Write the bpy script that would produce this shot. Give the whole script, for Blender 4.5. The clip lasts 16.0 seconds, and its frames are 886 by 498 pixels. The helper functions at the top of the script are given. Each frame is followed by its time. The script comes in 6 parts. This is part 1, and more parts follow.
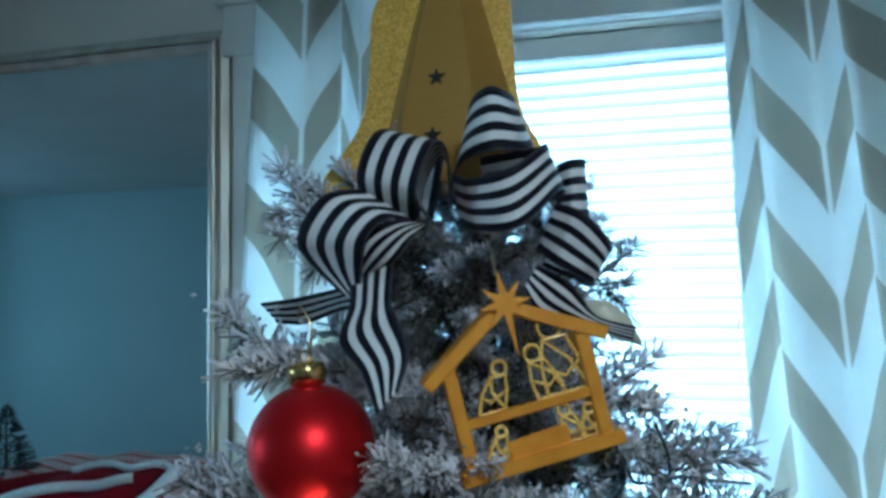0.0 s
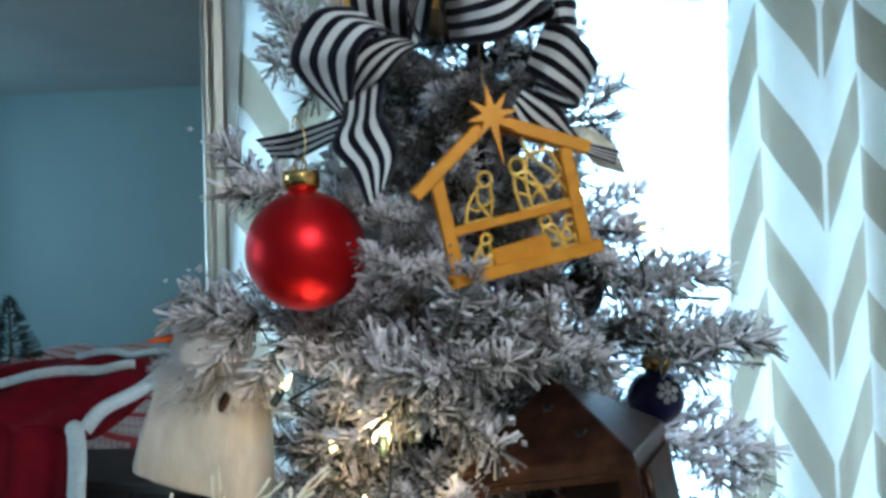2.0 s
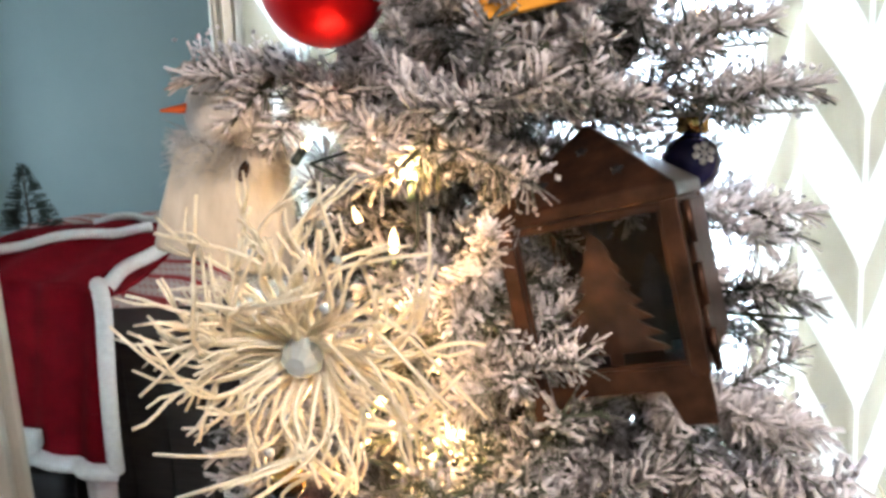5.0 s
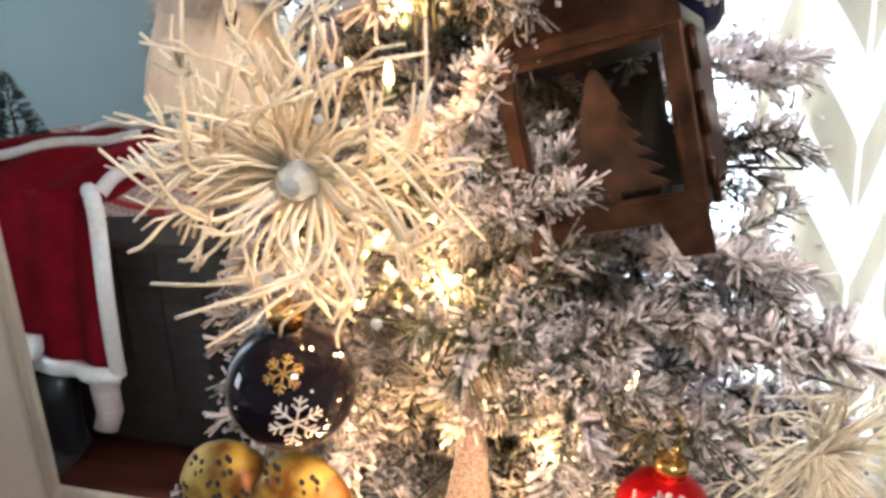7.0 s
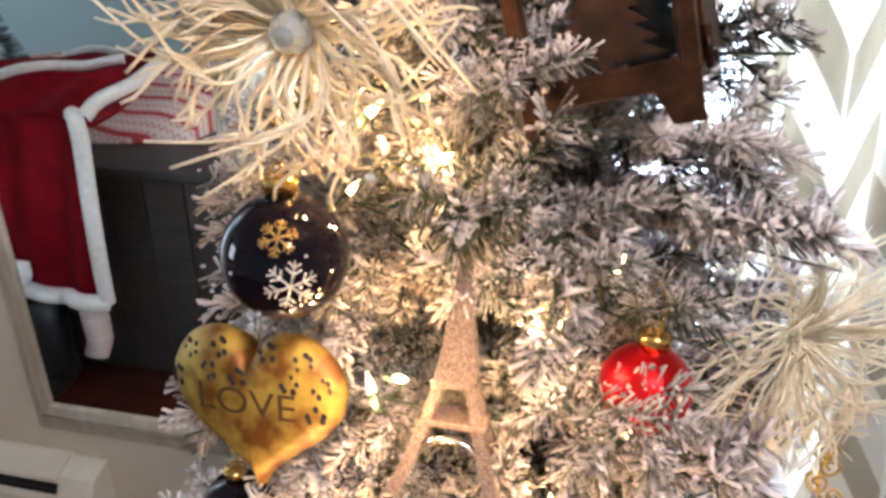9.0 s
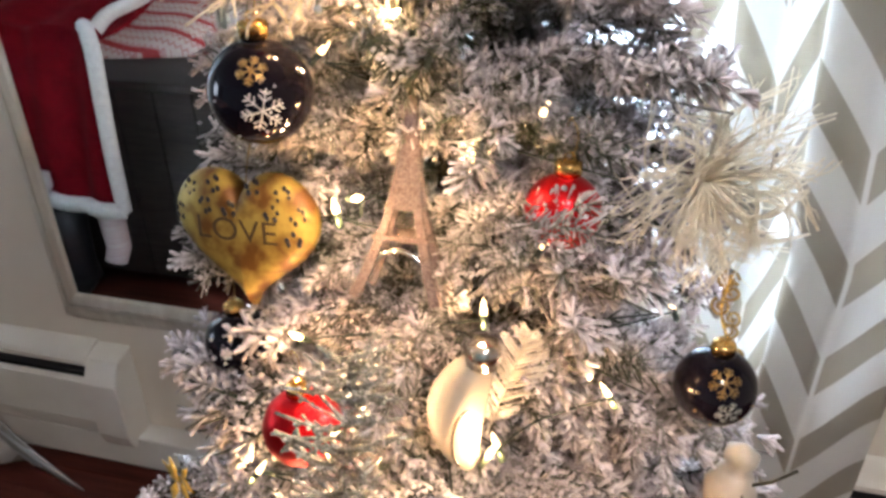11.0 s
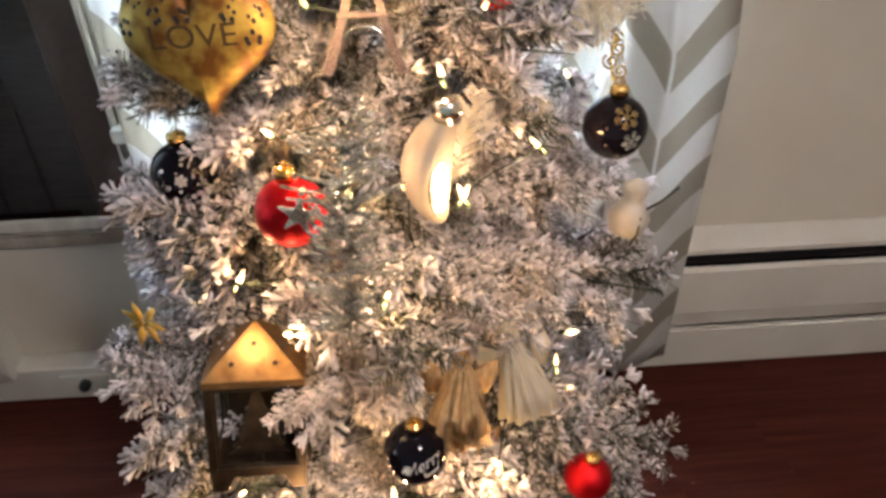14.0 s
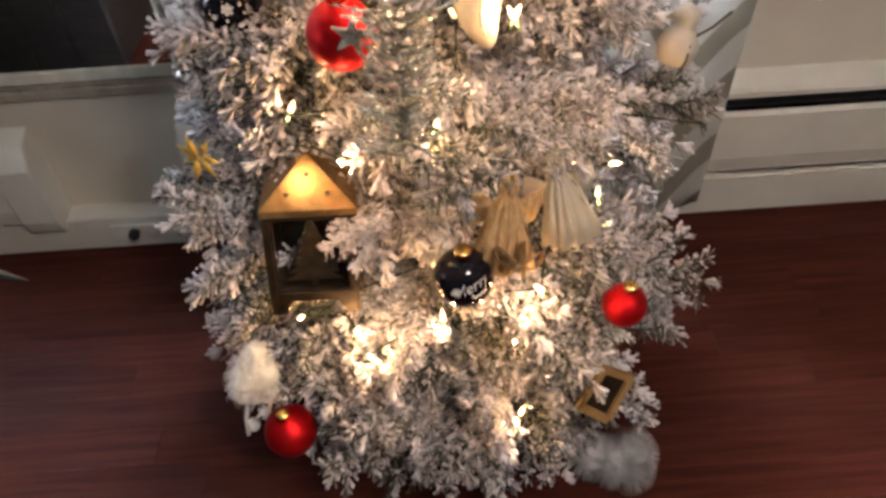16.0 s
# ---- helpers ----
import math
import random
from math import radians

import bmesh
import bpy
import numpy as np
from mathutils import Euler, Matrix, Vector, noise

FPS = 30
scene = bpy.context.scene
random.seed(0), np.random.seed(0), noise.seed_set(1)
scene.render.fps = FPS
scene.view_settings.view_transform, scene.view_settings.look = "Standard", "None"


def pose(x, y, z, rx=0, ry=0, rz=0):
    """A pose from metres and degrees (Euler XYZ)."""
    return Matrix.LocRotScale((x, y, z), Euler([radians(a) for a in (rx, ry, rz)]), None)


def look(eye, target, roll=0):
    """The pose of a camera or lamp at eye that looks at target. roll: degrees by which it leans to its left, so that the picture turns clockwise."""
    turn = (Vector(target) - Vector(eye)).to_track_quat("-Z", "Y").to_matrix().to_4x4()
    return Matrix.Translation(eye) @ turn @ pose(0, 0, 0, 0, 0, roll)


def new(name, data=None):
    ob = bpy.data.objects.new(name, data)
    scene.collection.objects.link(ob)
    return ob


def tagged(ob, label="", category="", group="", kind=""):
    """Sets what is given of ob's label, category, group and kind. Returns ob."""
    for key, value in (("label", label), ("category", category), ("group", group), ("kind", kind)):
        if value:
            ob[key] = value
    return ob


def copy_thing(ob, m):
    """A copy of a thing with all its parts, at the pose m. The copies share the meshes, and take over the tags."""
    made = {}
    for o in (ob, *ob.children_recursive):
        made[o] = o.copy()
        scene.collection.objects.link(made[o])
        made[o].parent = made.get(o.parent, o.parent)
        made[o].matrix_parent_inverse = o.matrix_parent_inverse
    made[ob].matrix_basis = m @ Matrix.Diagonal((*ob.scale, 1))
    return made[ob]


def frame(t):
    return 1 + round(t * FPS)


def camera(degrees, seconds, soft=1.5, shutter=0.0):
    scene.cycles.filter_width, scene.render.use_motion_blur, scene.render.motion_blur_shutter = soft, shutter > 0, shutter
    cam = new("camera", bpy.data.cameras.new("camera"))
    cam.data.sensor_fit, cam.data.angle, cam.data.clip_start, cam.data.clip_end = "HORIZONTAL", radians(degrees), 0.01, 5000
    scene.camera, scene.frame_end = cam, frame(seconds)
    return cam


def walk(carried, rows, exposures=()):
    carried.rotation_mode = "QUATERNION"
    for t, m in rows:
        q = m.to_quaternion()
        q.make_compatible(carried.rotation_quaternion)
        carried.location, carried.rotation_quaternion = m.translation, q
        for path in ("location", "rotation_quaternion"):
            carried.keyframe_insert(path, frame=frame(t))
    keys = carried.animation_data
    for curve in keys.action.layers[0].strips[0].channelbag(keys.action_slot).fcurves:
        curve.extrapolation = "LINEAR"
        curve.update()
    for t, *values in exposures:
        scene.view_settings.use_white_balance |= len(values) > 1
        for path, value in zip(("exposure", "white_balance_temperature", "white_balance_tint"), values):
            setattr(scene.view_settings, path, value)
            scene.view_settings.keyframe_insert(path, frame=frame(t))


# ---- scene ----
cam = camera(64.0, 16.0, soft=3.2)
PATH = [
    (0, (0.136, 0.371, 1.673), (-0.336, 2.312, 1.786), -0.9),
    (0.5, (0.136, 0.358, 1.657), (-0.336, 2.301, 1.716), -0.4),
    (1, (0.134, 0.356, 1.642), (-0.323, 2.303, 1.641), -0.1),
    (1.5, (0.138, 0.355, 1.624), (-0.316, 2.302, 1.559), -0.3),
    (2, (0.144, 0.354, 1.61), (-0.318, 2.296, 1.482), -0.1),
    (2.5, (0.144, 0.351, 1.59), (-0.324, 2.287, 1.408), -0.5),
    (3, (0.14, 0.351, 1.569), (-0.339, 2.277, 1.322), -0.8),
    (3.5, (0.135, 0.351, 1.558), (-0.355, 2.265, 1.243), -0.5),
    (3.7, (0.135, 0.353, 1.552), (-0.362, 2.263, 1.224), -0.3),
    (6, (0.129, 0.361, 1.498), (-0.333, 2.226, 0.939), -0.9),
    (6.5, (0.129, 0.356, 1.485), (-0.325, 2.207, 0.877), -0.7),
    (7, (0.131, 0.352, 1.471), (-0.325, 2.184, 0.811), -1.0),
    (7.5, (0.128, 0.349, 1.457), (-0.319, 2.164, 0.746), -0.7),
    (8, (0.129, 0.346, 1.449), (-0.312, 2.148, 0.703), -0.7),
    (10.3, (0.163, 0.281, 1.409), (-0.21, 2.03, 0.512), 0.5),
    (10.5, (0.177, 0.268, 1.407), (-0.207, 2.004, 0.493), 0.5),
    (11, (0.211, 0.224, 1.406), (-0.223, 1.917, 0.433), -0.5),
    (11.5, (0.218, 0.183, 1.394), (-0.239, 1.847, 0.382), -1.5),
    (12, (0.192, 0.153, 1.379), (-0.129, 1.827, 0.334), -2.1),
    (12.5, (0.147, 0.118, 1.372), (-0.032, 1.793, 0.293), -2.5),
    (13, (0.115, 0.093, 1.36), (0.046, 1.761, 0.259), -2.5),
    (13.5, (0.091, 0.074, 1.347), (0.133, 1.72, 0.212), -1.6),
    (14, (0.079, 0.055, 1.338), (0.179, 1.669, 0.161), -1.0),
    (14.5, (0.071, 0.04, 1.332), (0.141, 1.615, 0.103), -1.9),
    (15, (0.06, 0.028, 1.326), (0.109, 1.553, 0.032), -2.0),
    (15.5, (0.052, 0.015, 1.318), (0.078, 1.464, -0.061), -2.7),
    (16, (0.047, 0.014, 1.318), (0.059, 1.385, -0.138), -3.5),
]
EXPOSURES = [
    (0.0, 0.0, 4350, -9), (1.0, 0.08, 4500, -8), (2.0, 0.40, 4900, -2), (3.0, 0.90, 5500, 6), (3.7, 1.08, 5800, 10),
    (6.0, 1.15, 6500, 18), (8.0, 1.08, 6500, 20), (10.5, 0.78, 6100, 20), (13.0, 0.58, 6200, 19), (16.0, 0.55, 6500, 19),
]
walk(cam, [(t, look(eye, target, roll)) for t, eye, target, roll in PATH], EXPOSURES)

# ---- world and lights ----
world = bpy.data.worlds.new("world")
scene.world = world
world.use_nodes = True
sky = world.node_tree.nodes.new("ShaderNodeTexSky")
sky.sky_type, sky.sun_disc, sky.sun_elevation, sky.sun_rotation = "NISHITA", False, radians(35), radians(40)
world.node_tree.nodes["Background"].inputs["Strength"].default_value = 0.1
world.node_tree.links.new(sky.outputs[0], world.node_tree.nodes["Background"].inputs["Color"])


def lamp(name, kind, m, power, colour, **values):
    data = bpy.data.lights.new(name, kind)
    data.energy, data.color = power, colour
    for key, value in values.items():
        setattr(data, key, value)
    ob = new(name, data)
    ob.matrix_world = m
    return ob


sun = lamp("sun", "SUN", look((2, 6, 5), (0, 0, 0)), 1.0, (1, 0.96, 0.9), angle=radians(12))
# daylight in the two window openings
lamp("window_light", "AREA", pose(0.04, 1.60, 1.38, 90, 0, 180), 460, (0.72, 0.87, 1.0), shape="RECTANGLE", size=0.84, size_y=1.34)
lamp("window_light", "AREA", pose(-1.75, 1.60, 1.38, 90, 0, 180), 60, (0.72, 0.87, 1.0), shape="RECTANGLE", size=0.84, size_y=1.34)
# unseen fill that brightens the far teal wall, behind an added west opening
lamp("window_light", "AREA", pose(-5.08, -0.15, 1.45, 90, 0, -90), 24, (0.8, 0.92, 1.0), shape="RECTANGLE", size=1.1, size_y=1.3)
# the ceiling lamp behind the camera
lamp("ceiling_lamp_light", "AREA", pose(0.65, -0.35, 2.30), 19, (1.0, 0.9, 0.79), shape="DISK", size=0.3)

# ---- materials ----


def material(name, colour=(0.8, 0.8, 0.8), rough=0.5, metal=0.0, **inputs):
    m = bpy.data.materials.new(name)
    m.use_nodes = True
    b = m.node_tree.nodes["Principled BSDF"]
    b.inputs["Base Color"].default_value = (*colour, 1)
    b.inputs["Roughness"].default_value = rough
    b.inputs["Metallic"].default_value = metal
    for key, value in inputs.items():
        b.inputs[key.replace("_", " ")].default_value = value
    return m


def nd(m, kind, **values):
    n = m.node_tree.nodes.new(kind)
    for key, value in values.items():
        if key in n.inputs:
            n.inputs[key].default_value = value
        else:
            setattr(n, key, value)
    return n


def ln(m, a, b):
    m.node_tree.links.new(a, b)


def bsdf(m):
    return m.node_tree.nodes["Principled BSDF"]


def vary(m, low, high, scale=20.0, detail=4.0, coord="Object", stretch=(1, 1, 1), bump=0.0, bump_scale=None, dist=0.002, spread=(0.3, 0.7)):
    """Two colours mixed by noise, with relief from a finer noise."""
    tc = nd(m, "ShaderNodeTexCoord")
    mp = nd(m, "ShaderNodeMapping")
    mp.inputs["Scale"].default_value = stretch
    ln(m, tc.outputs[coord], mp.inputs["Vector"])
    nz = nd(m, "ShaderNodeTexNoise", Scale=scale, Detail=detail)
    ln(m, mp.outputs[0], nz.inputs["Vector"])
    cr = nd(m, "ShaderNodeValToRGB")
    cr.color_ramp.elements[0].position, cr.color_ramp.elements[1].position = spread
    cr.color_ramp.elements[0].color, cr.color_ramp.elements[1].color = (*low, 1), (*high, 1)
    ln(m, nz.outputs["Fac"], cr.inputs[0])
    ln(m, cr.outputs[0], bsdf(m).inputs["Base Color"])
    if bump:
        n2 = nd(m, "ShaderNodeTexNoise", Scale=bump_scale or scale * 8, Detail=5.0)
        ln(m, mp.outputs[0], n2.inputs["Vector"])
        bp = nd(m, "ShaderNodeBump", Strength=bump, Distance=dist)
        ln(m, n2.outputs["Fac"], bp.inputs["Height"])
        ln(m, bp.outputs[0], bsdf(m).inputs["Normal"])
    return m


WALL = vary(material("wall_paint", rough=0.75), (0.66, 0.61, 0.52), (0.72, 0.67, 0.58), 3, bump=0.25, bump_scale=260, dist=0.0006)
TEAL = vary(material("blue_grey_wall_paint", rough=0.7), (0.30, 0.41, 0.42), (0.34, 0.45, 0.455), 2, bump=0.2, bump_scale=200, dist=0.0006)
CEIL = vary(material("ceiling_paint", rough=0.8), (0.42, 0.47, 0.47), (0.47, 0.52, 0.52), 3, bump=0.3, bump_scale=120, dist=0.001)
TRIM = vary(material("white_trim_paint", rough=0.4), (0.66, 0.64, 0.58), (0.74, 0.72, 0.66), 9, bump=0.15, bump_scale=90, dist=0.0006)
ENAMEL = vary(material("heater_enamel", rough=0.35), (0.68, 0.65, 0.58), (0.75, 0.73, 0.66), 7, bump=0.1, bump_scale=60, dist=0.0005)
# on the stars and flowers this near-black paints the shade inside punched holes
DARK = material("dark_gap", (0.012, 0.012, 0.014), 0.8)
BLACKP = material("black_plastic", (0.015, 0.015, 0.017), 0.4)
MIRROR = material("mirror_glass", (0.86, 0.9, 0.89), 0.015, 1.0)
CHAMP = vary(material("champagne_frame", rough=0.38, metal=0.4), (0.52, 0.48, 0.40), (0.68, 0.64, 0.55), 30, stretch=(1, 1, 0.2), bump=0.3, bump_scale=150, dist=0.0008)
GLASS = material("clear_glass", (1, 1, 1), 0.02, Transmission_Weight=1.0, IOR=1.2)
DARKWOOD = vary(material("dark_wood", rough=0.5), (0.013, 0.010, 0.009), (0.032, 0.025, 0.021), 9, stretch=(1, 1, 8), bump=0.3, bump_scale=60)


def floor_material():
    m = material("cherry_floor_boards", rough=0.45, Specular_IOR_Level=0.09)
    tc = nd(m, "ShaderNodeTexCoord")
    oi = nd(m, "ShaderNodeObjectInfo")
    add = nd(m, "ShaderNodeVectorMath", operation="ADD")
    ln(m, tc.outputs["Object"], add.inputs[0])
    ln(m, oi.outputs["Random"], add.inputs[1])
    mp = nd(m, "ShaderNodeMapping")
    mp.inputs["Scale"].default_value = (1.2, 22, 10)
    ln(m, add.outputs[0], mp.inputs["Vector"])
    nz = nd(m, "ShaderNodeTexNoise", Scale=3.0, Detail=8.0, Distortion=0.6)
    ln(m, mp.outputs[0], nz.inputs["Vector"])
    cr = nd(m, "ShaderNodeValToRGB")
    cr.color_ramp.elements[0].position, cr.color_ramp.elements[1].position = 0.3, 0.75
    cr.color_ramp.elements[0].color, cr.color_ramp.elements[1].color = (0.040, 0.009, 0.006, 1), (0.082, 0.020, 0.012, 1)
    ln(m, nz.outputs["Fac"], cr.inputs[0])
    hs = nd(m, "ShaderNodeHueSaturation")
    mr = nd(m, "ShaderNodeMapRange")
    mr.inputs[3].default_value, mr.inputs[4].default_value = 0.9, 1.1
    ln(m, oi.outputs["Random"], mr.inputs[0])
    ln(m, mr.outputs[0], hs.inputs["Value"])
    ln(m, cr.outputs[0], hs.inputs["Color"])
    ln(m, hs.outputs[0], bsdf(m).inputs["Base Color"])
    bp = nd(m, "ShaderNodeBump", Strength=0.15, Distance=0.001)
    ln(m, nz.outputs["Fac"], bp.inputs["Height"])
    ln(m, bp.outputs[0], bsdf(m).inputs["Normal"])
    return m


FLOOR = floor_material()


def math_node(m, op, a, b=None):
    n = nd(m, "ShaderNodeMath", operation=op)
    for i, v in enumerate((a, b)):
        if v is None:
            continue
        if isinstance(v, (int, float)):
            n.inputs[i].default_value = v
        else:
            ln(m, v, n.inputs[i])
    return n.outputs[0]


def curtain_material():
    """White sheer cloth with taupe feathered chevrons, printed along the cloth's own width and height."""
    m = bpy.data.materials.new("chevron_curtain_cloth")
    m.use_nodes = True
    uv = nd(m, "ShaderNodeUVMap", uv_map="cloth")
    sx = nd(m, "ShaderNodeSeparateXYZ")
    ln(m, uv.outputs[0], sx.inputs[0])
    col = math_node(m, "PINGPONG", sx.outputs[0], 0.135)           # 0 at a stem, 0.135 at the next
    bend = math_node(m, "MULTIPLY", math_node(m, "POWER", math_node(m, "DIVIDE", col, 0.135), 0.8), 0.125)
    # neighbouring columns are staggered by half a band
    column = math_node(m, "FLOOR", math_node(m, "DIVIDE", math_node(m, "ADD", sx.outputs[0], 0.135), 0.27))
    shift = math_node(m, "MULTIPLY", math_node(m, "MODULO", column, 2.0), 0.5)
    v = math_node(m, "FRACT", math_node(m, "ADD", math_node(m, "DIVIDE", math_node(m, "SUBTRACT", sx.outputs[1], bend), 0.1745), shift))
    band = math_node(m, "LESS_THAN", v, 0.45)
    stem = math_node(m, "GREATER_THAN", col, 0.006)
    fac = math_node(m, "MULTIPLY", band, stem)
    nz = nd(m, "ShaderNodeTexNoise", Scale=900.0, Detail=2.0)
    ln(m, uv.outputs[0], nz.inputs["Vector"])
    mix = nd(m, "ShaderNodeMix", data_type="RGBA")
    mix.inputs[6].default_value, mix.inputs[7].default_value = (0.80, 0.80, 0.77, 1), (0.46, 0.43, 0.36, 1)
    ln(m, fac, mix.inputs[0])
    b = bsdf(m)
    b.inputs["Roughness"].default_value = 0.9
    ln(m, mix.outputs[2], b.inputs["Base Color"])
    bp = nd(m, "ShaderNodeBump", Strength=0.25, Distance=0.0006)
    ln(m, nz.outputs["Fac"], bp.inputs["Height"])
    ln(m, bp.outputs[0], b.inputs["Normal"])
    tr = nd(m, "ShaderNodeBsdfTranslucent")
    ln(m, mix.outputs[2], tr.inputs["Color"])
    ms = nd(m, "ShaderNodeMixShader")
    ms.inputs[0].default_value = 0.58
    ln(m, b.outputs[0], ms.inputs[1])
    ln(m, tr.outputs[0], ms.inputs[2])
    ln(m, ms.outputs[0], m.node_tree.nodes["Material Output"].inputs["Surface"])
    return m


CURTAIN = curtain_material()


def translucent(name, colour, share):
    m = material(name, colour, 0.55)
    tr = nd(m, "ShaderNodeBsdfTranslucent")
    tr.inputs["Color"].default_value = (*colour, 1)
    ms = nd(m, "ShaderNodeMixShader")
    ms.inputs[0].default_value = share
    ln(m, bsdf(m).outputs[0], ms.inputs[1])
    ln(m, tr.outputs[0], ms.inputs[2])
    ln(m, ms.outputs[0], m.node_tree.nodes["Material Output"].inputs["Surface"])
    return m


SLAT = translucent("blind_slat_vinyl", (0.80, 0.86, 0.88), 0.028)


def flock_material():
    """Green needles under white flocking; the flock attribute is how thickly each needle is coated."""
    m = material("flocked_needles", rough=0.9)
    at = nd(m, "ShaderNodeAttribute", attribute_name="flock")
    isl = nd(m, "ShaderNodeNewGeometry")
    oi = nd(m, "ShaderNodeObjectInfo")
    s = math_node(m, "ADD", math_node(m, "MULTIPLY", isl.outputs["Random Per Island"], 0.3), math_node(m, "MULTIPLY", oi.outputs["Random"], 0.34))
    f = math_node(m, "ADD", at.outputs["Fac"], math_node(m, "SUBTRACT", s, 0.32))
    tc = nd(m, "ShaderNodeTexCoord")
    nz = nd(m, "ShaderNodeTexNoise", Scale=420.0, Detail=3.0)
    ln(m, tc.outputs["Object"], nz.inputs["Vector"])
    f = math_node(m, "ADD", f, math_node(m, "MULTIPLY", math_node(m, "SUBTRACT", nz.outputs["Fac"], 0.5), 0.7))
    cr = nd(m, "ShaderNodeValToRGB")
    e = cr.color_ramp.elements
    e[0].position, e[0].color = 0.12, (0.045, 0.055, 0.030, 1)
    e[1].position, e[1].color = 0.85, (0.76, 0.715, 0.73, 1)
    mid = e.new(0.42)
    mid.color = (0.37, 0.34, 0.33, 1)
    ln(m, f, cr.inputs[0])
    ln(m, cr.outputs[0], bsdf(m).inputs["Base Color"])
    bp = nd(m, "ShaderNodeBump", Strength=0.5, Distance=0.001)
    ln(m, nz.outputs["Fac"], bp.inputs["Height"])
    ln(m, bp.outputs[0], bsdf(m).inputs["Normal"])
    return m


FLOCK = flock_material()
BARK = vary(material("green_brown_stem", rough=0.8), (0.03, 0.028, 0.018), (0.07, 0.06, 0.035), 60)


def glitter(name, low, high, rough=0.35, scale=900.0, metal=0.85, spark=0.6):
    """Metal flakes: small cells, each tilted its own way."""
    m = material(name, high, rough, metal)
    tc = nd(m, "ShaderNodeTexCoord")
    vo = nd(m, "ShaderNodeTexVoronoi", Scale=scale)
    ln(m, tc.outputs["Object"], vo.inputs["Vector"])
    sp = nd(m, "ShaderNodeSeparateColor")
    ln(m, vo.outputs["Color"], sp.inputs[0])
    mix = nd(m, "ShaderNodeMix", data_type="RGBA")
    mix.inputs[6].default_value, mix.inputs[7].default_value = (*low, 1), (*high, 1)
    ln(m, sp.outputs[0], mix.inputs[0])
    ln(m, mix.outputs[2], bsdf(m).inputs["Base Color"])
    bp = nd(m, "ShaderNodeBump", Strength=spark, Distance=0.002)
    ln(m, sp.outputs[1], bp.inputs["Height"])
    ln(m, bp.outputs[0], bsdf(m).inputs["Normal"])
    return m


# ---- builders ----


def part(name, bm, mat, parent=None, label="", smooth=True):
    me = bpy.data.meshes.new(name)
    bmesh.ops.recalc_face_normals(bm, faces=bm.faces)
    bm.to_mesh(me)
    bm.free()
    for p in me.polygons:
        p.use_smooth = smooth
    for one in mat if isinstance(mat, (list, tuple)) else [mat]:
        me.materials.append(one)
    ob = new(name, me)
    ob.parent = parent
    if label:
        ob["label"] = label
    return ob


def thing(name, m, label, category, group="", kind=""):
    ob = new(name)
    ob.empty_display_size = 0.02
    ob.matrix_world = m
    return tagged(ob, label, category, group, kind)


def box(bm, x0, x1, y0, y1, z0, z1, bevel=0.0, m=None):
    made = bmesh.ops.create_cube(bm, size=1.0)["verts"]
    for v in made:
        v.co = Vector(((x0 + x1) / 2 + v.co.x * (x1 - x0), (y0 + y1) / 2 + v.co.y * (y1 - y0), (z0 + z1) / 2 + v.co.z * (z1 - z0)))
        if m:
            v.co = m @ v.co
    if bevel:
        edges = list({e for v in made for e in v.link_edges})
        bmesh.ops.bevel(bm, geom=edges, offset=bevel, segments=2, affect="EDGES", profile=0.6)
    return bm


def boxed(x0, x1, y0, y1, z0, z1, bevel=0.0, m=None):
    return box(bmesh.new(), x0, x1, y0, y1, z0, z1, bevel, m)


def lathe(bm, profile, n=32, m=None, flute=0, depth=0.0):
    """Turns (radius, height) pairs about z."""
    rings = []
    for r, z in profile:
        ring = []
        for i in range(n):
            a = 2 * math.pi * i / n
            rr = r * (1 + (depth * math.cos(flute * a) if flute else 0))
            co = Vector((rr * math.cos(a), rr * math.sin(a), z))
            ring.append(bm.verts.new(m @ co if m else co))
        rings.append(ring)
    for a, b in zip(rings, rings[1:]):
        for i in range(n):
            bm.faces.new((a[i], a[(i + 1) % n], b[(i + 1) % n], b[i]))
    if profile[0][0] > 1e-5:
        bm.faces.new(rings[0][::-1])
    if profile[-1][0] > 1e-5:
        bm.faces.new(rings[-1])
    return bm


def tube(bm, points, radius, n=6, taper=1.0, flat=1.0):
    """A round rod along points; the radius runs to radius * taper."""
    pts = [Vector(p) for p in points]
    rings = []
    side = None
    for i, p in enumerate(pts):
        way = (pts[min(i + 1, len(pts) - 1)] - pts[max(i - 1, 0)]).normalized()
        if side is None:
            side = way.orthogonal().normalized()
        side = (side - way * side.dot(way)).normalized()
        up = way.cross(side)
        r = radius * (1 + (taper - 1) * i / (len(pts) - 1))
        rings.append([bm.verts.new(p + side * (r * math.cos(2 * math.pi * k / n)) + up * (flat * r * math.sin(2 * math.pi * k / n))) for k in range(n)])
    for a, b in zip(rings, rings[1:]):
        for k in range(n):
            bm.faces.new((a[k], a[(k + 1) % n], b[(k + 1) % n], b[k]))
    bm.faces.new(rings[0][::-1])
    bm.faces.new(rings[-1])
    return bm


